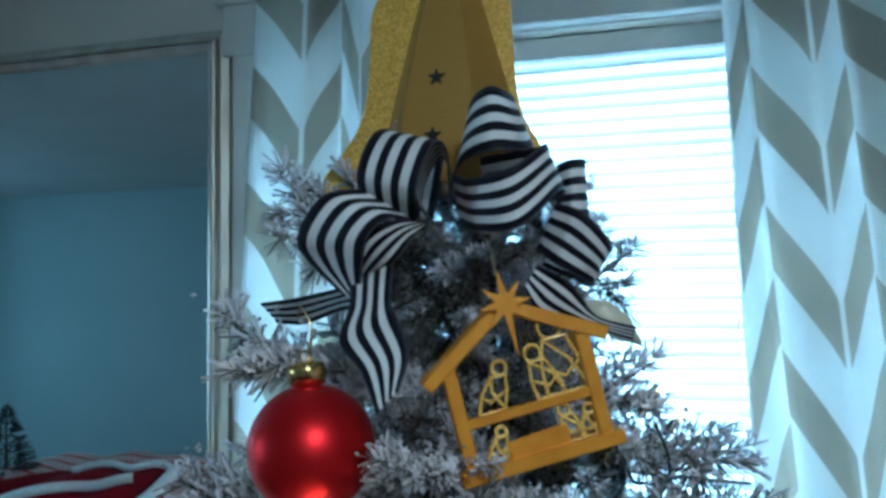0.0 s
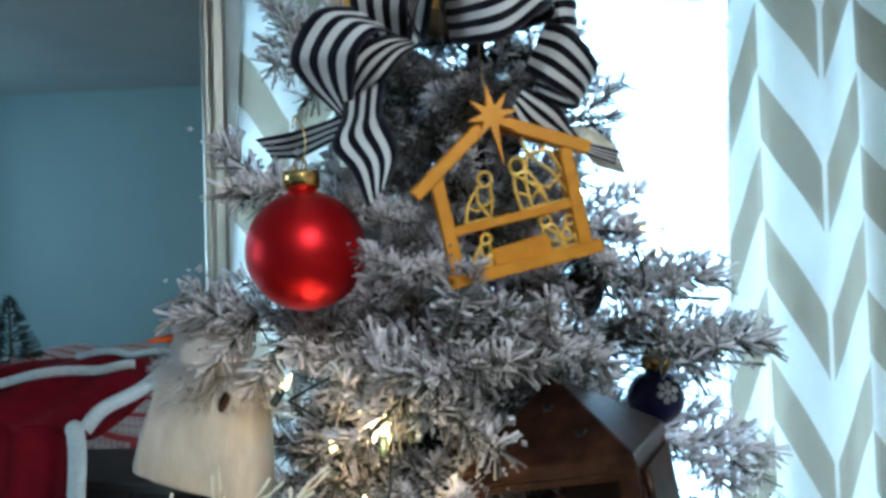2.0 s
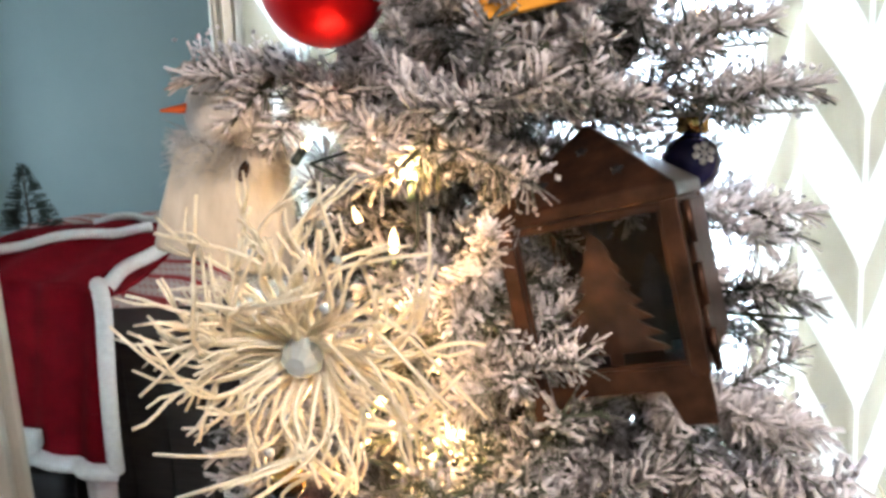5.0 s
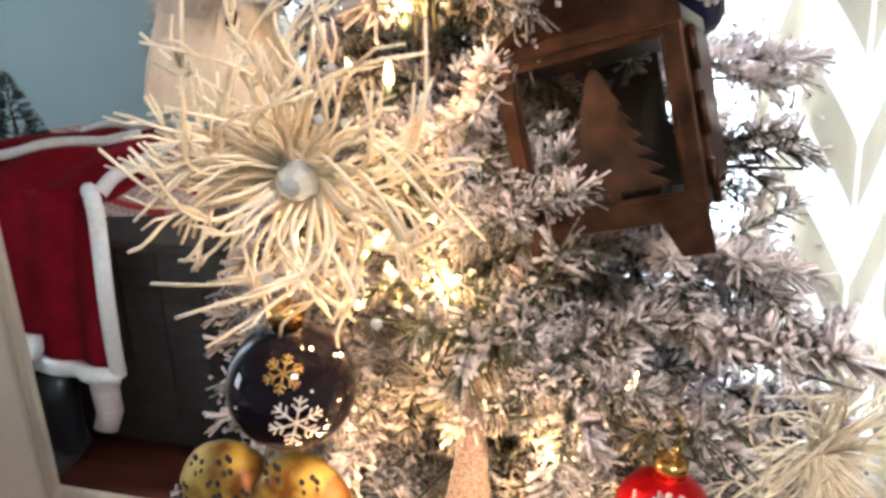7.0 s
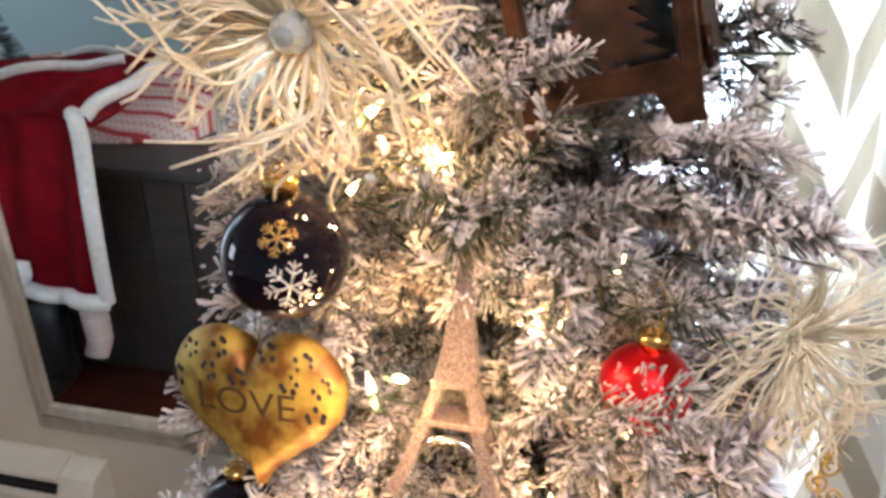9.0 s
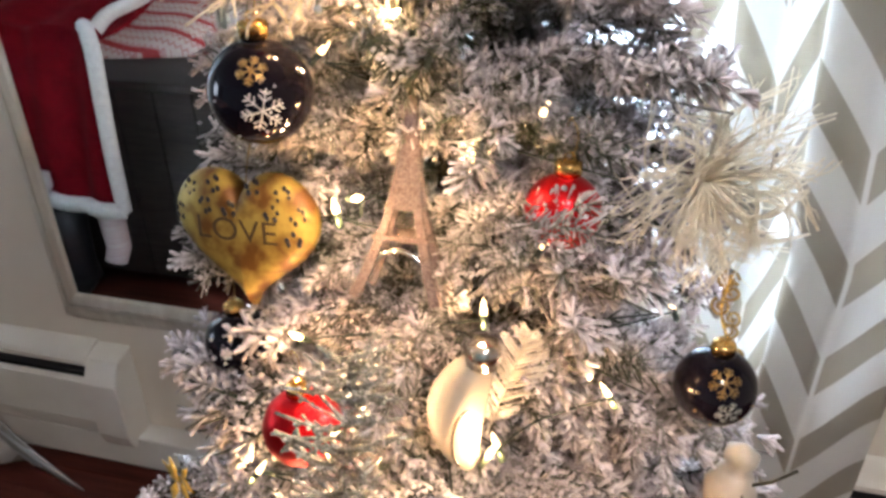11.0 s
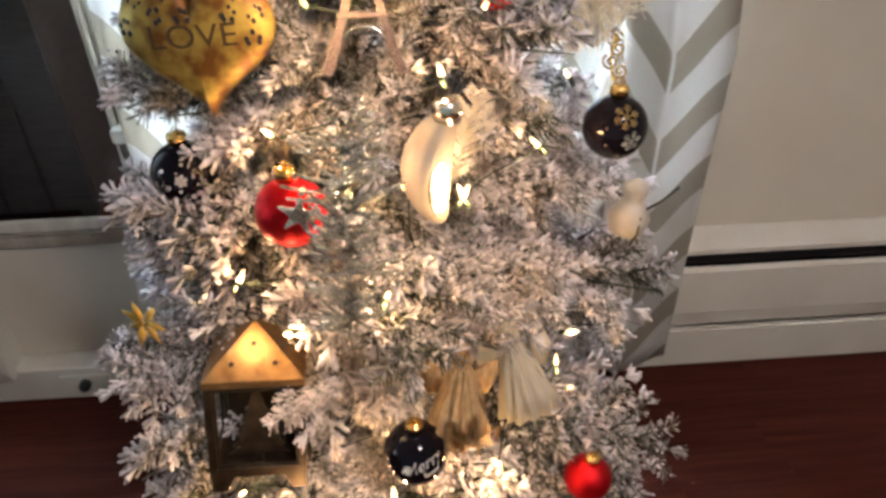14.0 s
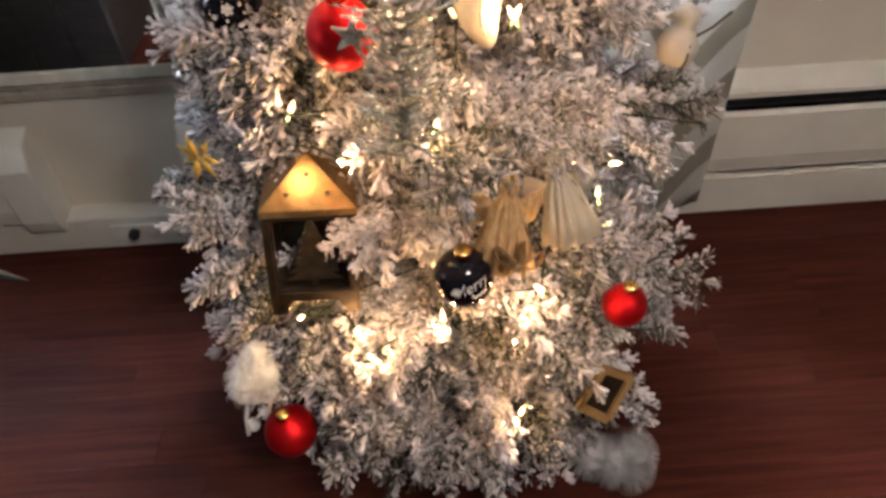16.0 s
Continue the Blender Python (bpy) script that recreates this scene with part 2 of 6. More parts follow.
def prism(bm, outline, y0, y1, bevel=0.0, m=None):
    """An outline in x and z, with depth from y0 to y1."""
    front = [bm.verts.new(Vector((x, y0, z))) for x, z in outline]
    face = bm.faces.new(front)
    out = bmesh.ops.extrude_face_region(bm, geom=[face])
    back = [g for g in out["geom"] if isinstance(g, bmesh.types.BMVert)]
    for v in back:
        v.co.y = y1
    verts = front + back
    if bevel:
        edges = list({e for v in verts for e in v.link_edges})
        made = bmesh.ops.bevel(bm, geom=edges, offset=bevel, segments=1, affect="EDGES")
        verts = list({v for v in made["verts"]} | {v for v in verts if v.is_valid})
    if m:
        for v in verts:
            v.co = m @ v.co
    return bm


def ellipsoid(bm, m, u=24, v=14):
    made = bmesh.ops.create_uvsphere(bm, u_segments=u, v_segments=v, radius=1.0)["verts"]
    for p in made:
        p.co = m @ p.co
    return bm


def structure(name, bm, mat, label="", category="", smooth=False):
    ob = part(name, bm, mat, None, smooth=smooth)
    return tagged(ob, label, category, "", "structure")


# ---- the room ----
WY = 1.40            # inner face of the window wall
H = 2.42


def wall_with_holes(name, x0, x1, y0, y1, z0, z1, holes, mat, label):
    """A wall along x, built of upright and level blocks round its openings (x0, x1, z0, z1)."""
    bm = bmesh.new()
    x = x0
    for a, b, lo, hi in sorted(holes):
        box(bm, x, a, y0, y1, z0, z1)
        box(bm, a, b, y0, y1, z0, lo)
        box(bm, a, b, y0, y1, hi, z1)
        x = b
    box(bm, x, x1, y0, y1, z0, z1)
    return structure(name, bm, mat, label, "wall")


WIN = [(-2.17, -1.33, 0.72, 2.05), (-0.38, 0.46, 0.72, 2.05)]
wall_with_holes("wall_north", -4.9, 2.4, WY, WY + 0.16, 0, H, WIN, WALL, "beige painted wall with two window openings")
structure("wall_south", boxed(-4.9, 2.4, -2.15, -2.0, 0, H), TEAL, "blue-grey painted wall of the room", "wall")
# the opening and casing here are added, out of view, to admit fill light
west = bmesh.new()
box(west, -5.05, -4.9, -2.15, -0.75, 0, H)
box(west, -5.05, -4.9, 0.45, WY + 0.16, 0, H)
box(west, -5.05, -4.9, -0.75, 0.45, 0, 0.75)
box(west, -5.05, -4.9, -0.75, 0.45, 2.1, H)
structure("wall_west", west, TEAL, "blue-grey painted side wall with an added opening for fill light", "wall")
w3 = thing("window_3", pose(-4.9, -0.15, 0.75), "white framed side window, added out of view for fill light", "window", "", "structure")
for y0, y1, z0, z1 in ((-0.67, -0.6, -0.05, 1.42), (0.6, 0.67, -0.05, 1.42), (-0.6, 0.6, 1.35, 1.42), (-0.7, 0.7, -0.05, 0.0)):
    part("casing", boxed(0.001, 0.025, y0, y1, z0, z1, 0.003), TRIM, w3, smooth=False)
structure("wall_east", boxed(2.4, 2.55, -2.15, WY + 0.16, 0, H), WALL, "beige painted side wall", "wall")
structure("ceiling", boxed(-5.05, 2.55, -2.15, WY + 0.16, H, H + 0.1), CEIL, "pale grey painted ceiling", "ceiling")
floor = structure("floor", boxed(-5.05, 2.55, -2.15, WY + 0.16, -0.12, -0.012), FLOOR, "glossy reddish cherry wood floor boards", "floor")
structure("baseboard", boxed(-4.9, 2.4, 1.338, WY - 0.001, 0.002, 0.105, 0.006), TRIM, "white painted wooden baseboard", "baseboard")

for k, (a, b, lo, hi) in enumerate(WIN):
    w = thing("window_%d" % (k + 1), pose((a + b) / 2, WY, lo), "white framed window behind closed white mini blinds", "window", "", "structure")
    hw, hh = (b - a) / 2, hi - lo
    cas = bmesh.new()
    box(cas, -hw - 0.075, -hw, -0.018, -0.001, -0.02, hh + 0.06, 0.004)
    box(cas, hw, hw + 0.075, -0.018, -0.001, -0.02, hh + 0.06, 0.004)
    part("side_casing", cas, TRIM, w, smooth=False)
    head = bmesh.new()
    box(head, -hw - 0.09, hw + 0.09, -0.024, -0.001, hh + 0.002, hh + 0.085, 0.004)
    box(head, -hw - 0.10, hw + 0.10, -0.036, -0.001, hh + 0.085, hh + 0.105, 0.004)
    part("head_casing", head, TRIM, w, smooth=False)
    part("window_sill", boxed(-hw - 0.11, hw + 0.11, -0.05, 0.06, -0.03, 0.0, 0.006), TRIM, w, smooth=False)
    part("apron", boxed(-hw - 0.085, hw + 0.085, -0.016, -0.001, -0.12, -0.03, 0.004), TRIM, w, smooth=False)
    sash = bmesh.new()
    for z in (0.0, hh / 2 + 0.03, hh - 0.045):
        box(sash, -hw, hw, 0.10, 0.135, z, z + 0.045, 0.003)
    box(sash, -hw, -hw + 0.045, 0.101, 0.134, 0, hh)
    box(sash, hw - 0.045, hw, 0.101, 0.134, 0, hh)
    part("window_frame", sash, TRIM, w, smooth=False)
    pane = part("pane", boxed(-hw + 0.04, hw - 0.04, 0.115, 0.119, 0.03, hh - 0.03), GLASS, w, smooth=False)
    pane.visible_shadow = False
    blind = thing("window_blind", pose((a + b) / 2, WY + 0.045, lo), "closed white vinyl mini blind glowing with daylight", "window blind")
    part("head_rail", boxed(-hw + 0.006, hw - 0.006, -0.02, 0.02, hh - 0.035, hh - 0.002, 0.003), TRIM, blind, smooth=False)
    part("bottom_rail", boxed(-hw + 0.01, hw - 0.01, -0.012, 0.012, 0.004, 0.016, 0.003), TRIM, blind, smooth=False)
    cords = bmesh.new()
    for x in (-hw * 0.62, 0, hw * 0.62):
        tube(cords, [(x, -0.014, 0.01), (x, -0.014, hh - 0.03)], 0.0009, 5)
    part("ladder_cord", cords, TRIM, blind)
    slat = bmesh.new()
    n = 6
    rows = []
    for i in range(n + 1):
        s = i / n - 0.5
        rows.append([slat.verts.new((x, s * 0.0265, 0.0022 * (1 - 4 * s * s))) for x in (-hw + 0.01, hw - 0.01)])
    for r0, r1 in zip(rows, rows[1:]):
        slat.faces.new((r0[0], r0[1], r1[1], r1[0]))
    first = part("slat", slat, SLAT, blind)
    first.matrix_basis = pose(0, 0, 0.03, 66)
    for i in range(1, 63):
        z = 0.03 + i * 0.0203
        if z > hh - 0.04:
            break
        o = new("slat", first.data)
        o.parent = blind
        o.matrix_basis = pose(0, 0.0006 * math.sin(i * 2.1), z, 66 + 2.5 * math.sin(i * 1.7), 0.25 * math.sin(i * 0.9))

# far daylight outside
SKYCARD = bpy.data.materials.new("bright_outdoors")
SKYCARD.use_nodes = True
SKYCARD.node_tree.nodes.remove(bsdf(SKYCARD))
em = nd(SKYCARD, "ShaderNodeEmission", Strength=2.5)
em.inputs["Color"].default_value = (0.8, 0.92, 1, 1)
ln(SKYCARD, em.outputs[0], SKYCARD.node_tree.nodes["Material Output"].inputs["Surface"])
structure("backdrop", boxed(-9, 9, 6.0, 6.05, -2, 6), SKYCARD, "bright overcast daylight outdoors", "backdrop")


def curtain(name, nodes, crown, first, y, z0, z1, depth, label, lift=0.0, flare=0.0):
    """Pleated cloth through nodes along x (at 0.85 m) that gather to crown (at 2 m), ridge and valley by turns; the print follows the pleats."""
    bm = bmesh.new()
    uv = bm.loops.layers.uv.new("cloth")
    per, nz = 10, 44
    nx = per * (len(nodes) - 1)
    grid = []
    for j in range(nz + 1):
        t = j / nz
        row = []
        for i in range(nx + 1):
            k, f = min(i // per, len(nodes) - 2), i / per - min(i // per, len(nodes) - 2)
            g = max(0.0, z0 + (z1 - z0) * t - 0.85) / 1.15
            lo, hi = (nodes[k] + (crown[k] - nodes[k]) * g), (nodes[k + 1] + (crown[k + 1] - nodes[k + 1]) * g)
            x = lo + (hi - lo) * f
            ph = math.pi * (first + i / per)
            amp = depth * (0.85 + 0.2 * math.sin(2.3 * k + 1))
            yy = y - amp * math.cos(ph + 0.12 * math.sin(5 * t + k)) + 0.003 * math.sin(9 * t + 1.3 * k)
            x += 0.010 * math.sin(3.2 * t + 0.9 * i / per) * (1 - t) + flare * (1 - t) ** 6 * (i / nx) ** 2
            row.append(bm.verts.new((x, yy, z0 + (z1 - z0) * t)))
        grid.append(row)
    for j in range(nz):
        for i in range(nx):
            f = bm.faces.new((grid[j][i], grid[j][i + 1], grid[j + 1][i + 1], grid[j + 1][i]))
            for loop, (jj, ii) in zip(f.loops, ((j, i), (j, i + 1), (j + 1, i + 1), (j + 1, i))):
                loop[uv].uv = ((first + ii / per) * 0.135, z0 + (z1 - z0) * jj / nz + lift)
    ob = part(name, bm, CURTAIN)
    so = ob.modifiers.new("thickness", "SOLIDIFY")
    so.thickness = 0.0012
    return tagged(ob, label, "curtain")


curtain("curtain", [0.290, 0.375, 0.437, 0.505, 0.580, 0.715], [0.266, 0.303, 0.360, 0.408, 0.470, 0.560], 0, 1.275, 0.07, 2.2, 0.032, "white sheer curtain with taupe chevron print", 0.0925)
curtain("curtain", [-0.455, -0.320, -0.250, -0.19, -0.14], [-0.385, -0.273, -0.235, -0.19, -0.14], 1, 1.29, 0.07, 2.2, 0.03, "white sheer curtain with taupe chevron print, half behind the tree", 0.025)
curtain("curtain", [-2.25, -2.13, -2.01, -1.89, -1.77, -1.65, -1.56, -1.48, -1.40], [-2.25, -2.13, -2.01, -1.89, -1.77, -1.65, -1.56, -1.48, -1.40], 0, 1.235, 0.03, 2.2, 0.03, "white chevron curtain of the other window, flaring to the floor", 0.05, 0.42)
rod = thing("curtain_rod", pose(0, 1.29, 2.22), "thin dark metal curtain rod over the window", "curtain rod")
part("rod", tube(bmesh.new(), [(-0.6, 0, 0), (0.9, 0, 0)], 0.008, 10), BLACKP, rod)
for x in (-0.6, 0.9):
    part("bracket", tube(bmesh.new(), [(x, 0.11, 0.0), (x, 0, 0)], 0.006, 8), BLACKP, rod)
rod2 = copy_thing(rod, pose(-1.8, 1.29, 2.22))

# full-length mirror
X0, X1, Z0, Z1 = -1.035, -0.462, 0.432, 2.100
mir = thing("wall_mirror", pose(0, WY, 0), "tall mirror in a champagne metal-finish frame on the wall", "mirror")
FW = 0.036


def frame_rail(a, b, c, d, name):
    """A moulded rail between outer corners a, b and inner corners d, c."""
    prof = [(0.0, -0.014), (0.30, -0.020), (0.42, -0.020), (0.45, -0.008), (0.49, -0.008), (0.52, -0.026), (0.60, -0.028), (0.63, -0.009), (0.67, -0.009), (0.70, -0.028), (0.95, -0.020), (1.0, -0.014)]
    bm = bmesh.new()
    rows = []
    for s, y in [(0.0, -0.001)] + prof + [(1.0, -0.001)]:
        rows.append([bm.verts.new((p[0] + (q[0] - p[0]) * s, y, p[1] + (q[1] - p[1]) * s)) for p, q in ((a, d), (b, c))])
    for r0, r1 in zip(rows, rows[1:]):
        bm.faces.new((r0[0], r0[1], r1[1], r1[0]))
    bm.faces.new((rows[0][0], rows[0][1], rows[-1][1], rows[-1][0]))
    bm.faces.new([r[0] for r in rows])
    bm.faces.new([r[1] for r in rows])
    return part(name, bm, CHAMP, mir, smooth=False)


OL, OR, IL, IR = X0, X1, X0 + FW + 0.012, X1 - FW
frame_rail((OL, Z0), (OR, Z0), (IR, Z0 + 0.071), (IL, Z0 + 0.071), "bottom_rail")
frame_rail((OL, Z1), (OR, Z1), (IR, Z1 - FW), (IL, Z1 - FW), "top_rail")
frame_rail((OL, Z0), (OL, Z1), (IL, Z1 - FW), (IL, Z0 + 0.071), "side_rail")
frame_rail((OR, Z0), (OR, Z1), (IR, Z1 - FW), (IR, Z0 + 0.071), "side_rail")
part("mirror_glass", boxed(IL - 0.004, IR + 0.004, -0.0125, -0.002, Z0 + 0.065, Z1 - FW + 0.004), MIRROR, mir, smooth=False)


# baseboard heaters
def heater(x0, x1, label, drop=0.0):
    h = thing("baseboard_heater", pose(0, WY, -drop), label, "heater")
    bm = bmesh.new()
    prism(bm, [(-0.002, 0.385), (-0.012, 0.385), (-0.055, 0.368), (-0.066, 0.360), (-0.066, 0.348), (-0.002, 0.350)], x0, x1)
    for v in bm.verts:
        v.co = Vector((v.co.y, v.co.x, v.co.z))
    part("top_cover", bm, ENAMEL, h, smooth=False)
    bm = bmesh.new()
    prism(bm, [(-0.064, 0.312), (-0.074, 0.302), (-0.077, 0.18), (-0.069, 0.135), (-0.060, 0.135), (-0.068, 0.18), (-0.066, 0.30)], x0, x1)
    for v in bm.verts:
        v.co = Vector((v.co.y, v.co.x, v.co.z))
    part("front_panel", bm, ENAMEL, h, smooth=False)
    part("damper", boxed(x0, x1, -0.062, -0.004, 0.322, 0.327), BLACKP, h, smooth=False)
    part("back_pan", boxed(x0, x1, -0.004, -0.001, 0.11, 0.35), DARK, h, smooth=False)
    part("heating_element", boxed(x0 + 0.02, x1 - 0.02, -0.058, -0.024, 0.16, 0.30), DARK, h, smooth=False)
    for xa, xb in ((x0 - 0.09, x0), (x1, x1 + 0.09)):
        bm = bmesh.new()
        prism(bm, [(-0.002, 0.382), (-0.058, 0.366), (-0.086, 0.31), (-0.088, 0.15), (-0.076, 0.108), (-0.060, 0.108), (-0.060, 0.118), (-0.002, 0.118)], xa, xb, 0.003)
        for v in bm.verts:
            v.co = Vector((v.co.y, v.co.x, v.co.z))
        part("end_cap", bm, ENAMEL, h, smooth=False)
    return h


long_heater = heater(-0.44, 2.2, "long white enamelled baseboard heater under the window")
part("kick_panel", boxed(-0.44, 2.2, -0.080, -0.062, 0.003, 0.122, 0.004), ENAMEL, long_heater, smooth=False)
heater(-2.9, -0.975, "white enamelled baseboard heater with a dark top slot", 0.022)
plate = thing("cable_outlet", pose(-0.725, 1.338, 0.06), "white wall plate with a round black cable plug", "outlet")
part("plate", boxed(-0.06, 0.06, -0.006, -0.0005, -0.022, 0.022, 0.003), TRIM, plate, smooth=False)
part("plug", lathe(bmesh.new(), [(0.0, 0.0), (0.013, 0.001), (0.014, 0.016), (0.008, 0.024), (0.0, 0.025)], 16, pose(0.0, -0.006, 0.0, 90)), BLACKP, plate)

# ceiling lamp
cl = thing("ceiling_lamp", pose(0.65, -0.35, H), "round flush ceiling lamp with a frosted shade, switched on", "ceiling lamp")
part("base", lathe(bmesh.new(), [(0.0, -0.001), (0.17, -0.002), (0.17, -0.03), (0.0, -0.031)], 32), TRIM, cl)
SHADE = material("frosted_shade", (0.9, 0.85, 0.75), 0.6, Emission_Color=(1, 0.86, 0.68, 1), Emission_Strength=4.0)
part("shade", lathe(bmesh.new(), [(0.165, -0.032), (0.155, -0.06), (0.11, -0.09), (0.05, -0.102), (0.0, -0.104)], 32), SHADE, cl)

# ---- the chest across the room, seen in the mirror ----
RED = vary(material("red_velvet", rough=0.85, Specular_IOR_Level=0.1), (0.12, 0.002, 0.006), (0.20, 0.004, 0.010), 14, bump=0.3, bump_scale=200)
FUR = vary(material("white_plush", rough=0.95, Sheen_Weight=0.4), (0.68, 0.68, 0.67), (0.82, 0.82, 0.8), 60, bump=0.8, bump_scale=260, dist=0.004)


def quilt_material():
    m = material("nordic_blanket", rough=0.9)
    tc = nd(m, "ShaderNodeTexCoord")
    sx = nd(m, "ShaderNodeSeparateXYZ")
    ln(m, tc.outputs["Object"], sx.inputs[0])
    u, v = sx.outputs[0], sx.outputs[1]
    line = math_node(m, "LESS_THAN", math_node(m, "FRACT", math_node(m, "MULTIPLY", v, 11.0)), 0.2)
    zig = math_node(m, "PINGPONG", u, 0.012)
    motif = math_node(m, "LESS_THAN", math_node(m, "FRACT", math_node(m, "ADD", math_node(m, "MULTIPLY", v, 33.0), math_node(m, "MULTIPLY", zig, 40.0))), 0.28)
    fac = math_node(m, "MAXIMUM", line, math_node(m, "MULTIPLY", motif, 0.55))
    mix = nd(m, "ShaderNodeMix", data_type="RGBA")
    mix.inputs[6].default_value, mix.inputs[7].default_value = (0.62, 0.52, 0.48, 1), (0.40, 0.05, 0.05, 1)
    ln(m, fac, mix.inputs[0])
    ln(m, mix.outputs[2], bsdf(m).inputs["Base Color"])
    return m


chest = thing("chest", pose(-1.52, 0.16, 0), "dark-stained wooden chest with plank sides", "chest")
part("carcass", boxed(-0.75, 0.57, -0.48, 0.46, 0.05, 0.755, 0.004), DARKWOOD, chest, smooth=False)
part("top_board", boxed(-0.78, 0.60, -0.50, 0.485, 0.758, 0.785, 0.006), DARKWOOD, chest, smooth=False)
for i in range(-1, 8):
    part("plank", boxed(-0.565 + i * 0.142, -0.565 + i * 0.142 + 0.137, 0.461, 0.472, 0.055, 0.752, 0.003), DARKWOOD, chest, smooth=False)
for x in (-0.72, 0.50):
    for y in (-0.45, 0.41):
        part("foot", boxed(x, x + 0.05, y, y + 0.05, 0.0, 0.049), DARKWOOD, chest, smooth=False)

bm = bmesh.new()
rows = []
for j in range(15):
    t = j / 14
    row = []
    for i in range(29):
        s = i / 28
        x = -2.28 + 1.04 * s
        front = 0.56 - 0.24 * s ** 1.5
        y = front + (-0.33 - front) * t
        z = 0.795 + 0.18 * min(1, t * 1.6) ** 0.7 + 0.012 * math.sin(9 * s + 4 * t) + 0.008 * math.sin(23 * s)
        row.append(bm.verts.new((x, y, z)))
    rows.append(row)
for r0, r1 in zip(rows, rows[1:]):
    for i in range(28):
        bm.faces.new((r0[i], r0[i + 1], r1[i + 1], r1[i]))
edge = bmesh.ops.extrude_edge_only(bm, edges=[e for e in bm.edges if e.is_boundary])
for g in edge["geom"]:
    if isinstance(g, bmesh.types.BMVert):
        g.co.z = 0.787
tagged(part("blanket", bm, quilt_material()), "heaped cream and red nordic patterned blanket on the chest", "blanket")

coat = thing("santa_coat", pose(0, 0, 0), "red velvet coat with white plush trim laid over the chest", "coat")


def coat_point(s, t):
    """s across from the wall end to the open end, t from the collar down to the hem."""
    if t < 0.42:
        q = t / 0.42
        y, z = 0.16 + 0.55 * q, 1.01 - 0.035 * q + 0.045 * math.sin(3.0 * q + 2 * s)
    else:
        q = (t - 0.42) / 0.58
        y, z = 0.71 + 0.05 * math.sin(q * 2.2) + 0.012 * math.sin(16 * s + q) * q, 0.965 - 0.57 * q - 0.03 * q * s
    x0 = -1.95 + 0.12 * t
    x1 = -1.36 + 0.07 * math.sin(2.4 * t) - 0.03 * t
    return Vector((x0 + (x1 - x0) * s, y + 0.014 * math.sin(20 * s + 3 * t), z + 0.008 * math.sin(17 * s + 6 * t)))


bm = bmesh.new()
rows = [[bm.verts.new(coat_point(i / 30, j / 40)) for i in range(31)] for j in range(41)]
for r0, r1 in zip(rows, rows[1:]):
    for i in range(30):
        bm.faces.new((r0[i], r0[i + 1], r1[i + 1], r1[i]))
cloth = part("cloth", bm, RED, coat)
so = cloth.modifiers.new("thickness", "SOLIDIFY")
so.thickness = 0.008
up = Vector((0, 0.012, 0.012))
part("front_trim", tube(bmesh.new(), [coat_point(0.985 - 0.12 * math.exp(-((j / 40 - 0.30) / 0.1) ** 2), j / 40) + up for j in range(41)], 0.024, 10), FUR, coat, "white plush trim")
part("collar_trim", tube(bmesh.new(), [coat_point(0.80 - 0.80 * j / 24, 0.10 + 0.26 * (j / 24) ** 1.3) + up for j in range(25)], 0.017, 10), FUR, coat, "white plush trim")
part("back_trim", tube(bmesh.new(), [coat_point(0.95 - 0.7 * j / 16, 0.01) + up for j in range(17)], 0.014, 10), FUR, coat, "white plush trim")
part("hem_trim", tube(bmesh.new(), [coat_point(i / 20, 1.0) + up for i in range(21)], 0.028, 10), FUR, coat, "white plush trim")
part("cuff", tube(bmesh.new(), [(-1.72, 0.80, 0.47), (-1.65, 0.81, 0.48), (-1.58, 0.80, 0.475)], 0.042, 12), FUR, coat, "white plush cuff")
sock = thing("knit_sock", pose(-1.43, 0.72, 0.0), "pale pink striped knit sock hanging below the coat", "sock")
part("sock", tube(bmesh.new(), [(0.0, 0, 0.40), (0.0, 0, 0.30), (0.01, 0.01, 0.22), (0.0, 0.03, 0.17)], 0.045, 12, 0.85), vary(material("pink_knit", rough=0.9), (0.55, 0.42, 0.42), (0.66, 0.6, 0.58), 10, stretch=(0.3, 0.3, 7), bump=0.5, bump_scale=200), sock)
boot = thing("black_boot", pose(-1.62, 0.72, 0.0), "black boot standing by the chest", "boot")
part("shaft", lathe(bmesh.new(), [(0.07, 0.06), (0.06, 0.12), (0.065, 0.25), (0.075, 0.36), (0.068, 0.36), (0.05, 0.15)], 20), BLACKP, boot)
part("foot", ellipsoid(bmesh.new(), pose(0, 0.05, 0.04) @ Matrix.Diagonal((0.05, 0.12, 0.04, 1))), BLACKP, boot)
bush = thing("small_tree", pose(-2.26, 0.02, 0.965), "small dark green artificial tree on the blanket", "plant")
bm = bmesh.new()
rnd = random.Random(4)
for i in range(420):
    z = rnd.random() ** 1.2 * 0.26
    a = rnd.random() * 6.283
    r = 0.13 * (1 - z / 0.3)
    p = Vector((0, 0, z))
    q = Vector((r * math.cos(a), r * math.sin(a), z + 0.02 * rnd.random()))
    tube(bm, [p.lerp(q, 0.4), q], 0.003, 3, 0.4)
part("crown", bm, material("dark_fir", (0.02, 0.04, 0.03), 0.8), bush)
part("trunk", tube(bmesh.new(), [(0, 0, -0.01), (0, 0, 0.27)], 0.006, 8, 0.4), BARK, bush)

# ---- the flocked tree ----
AX, AY = 0.03, 0.955


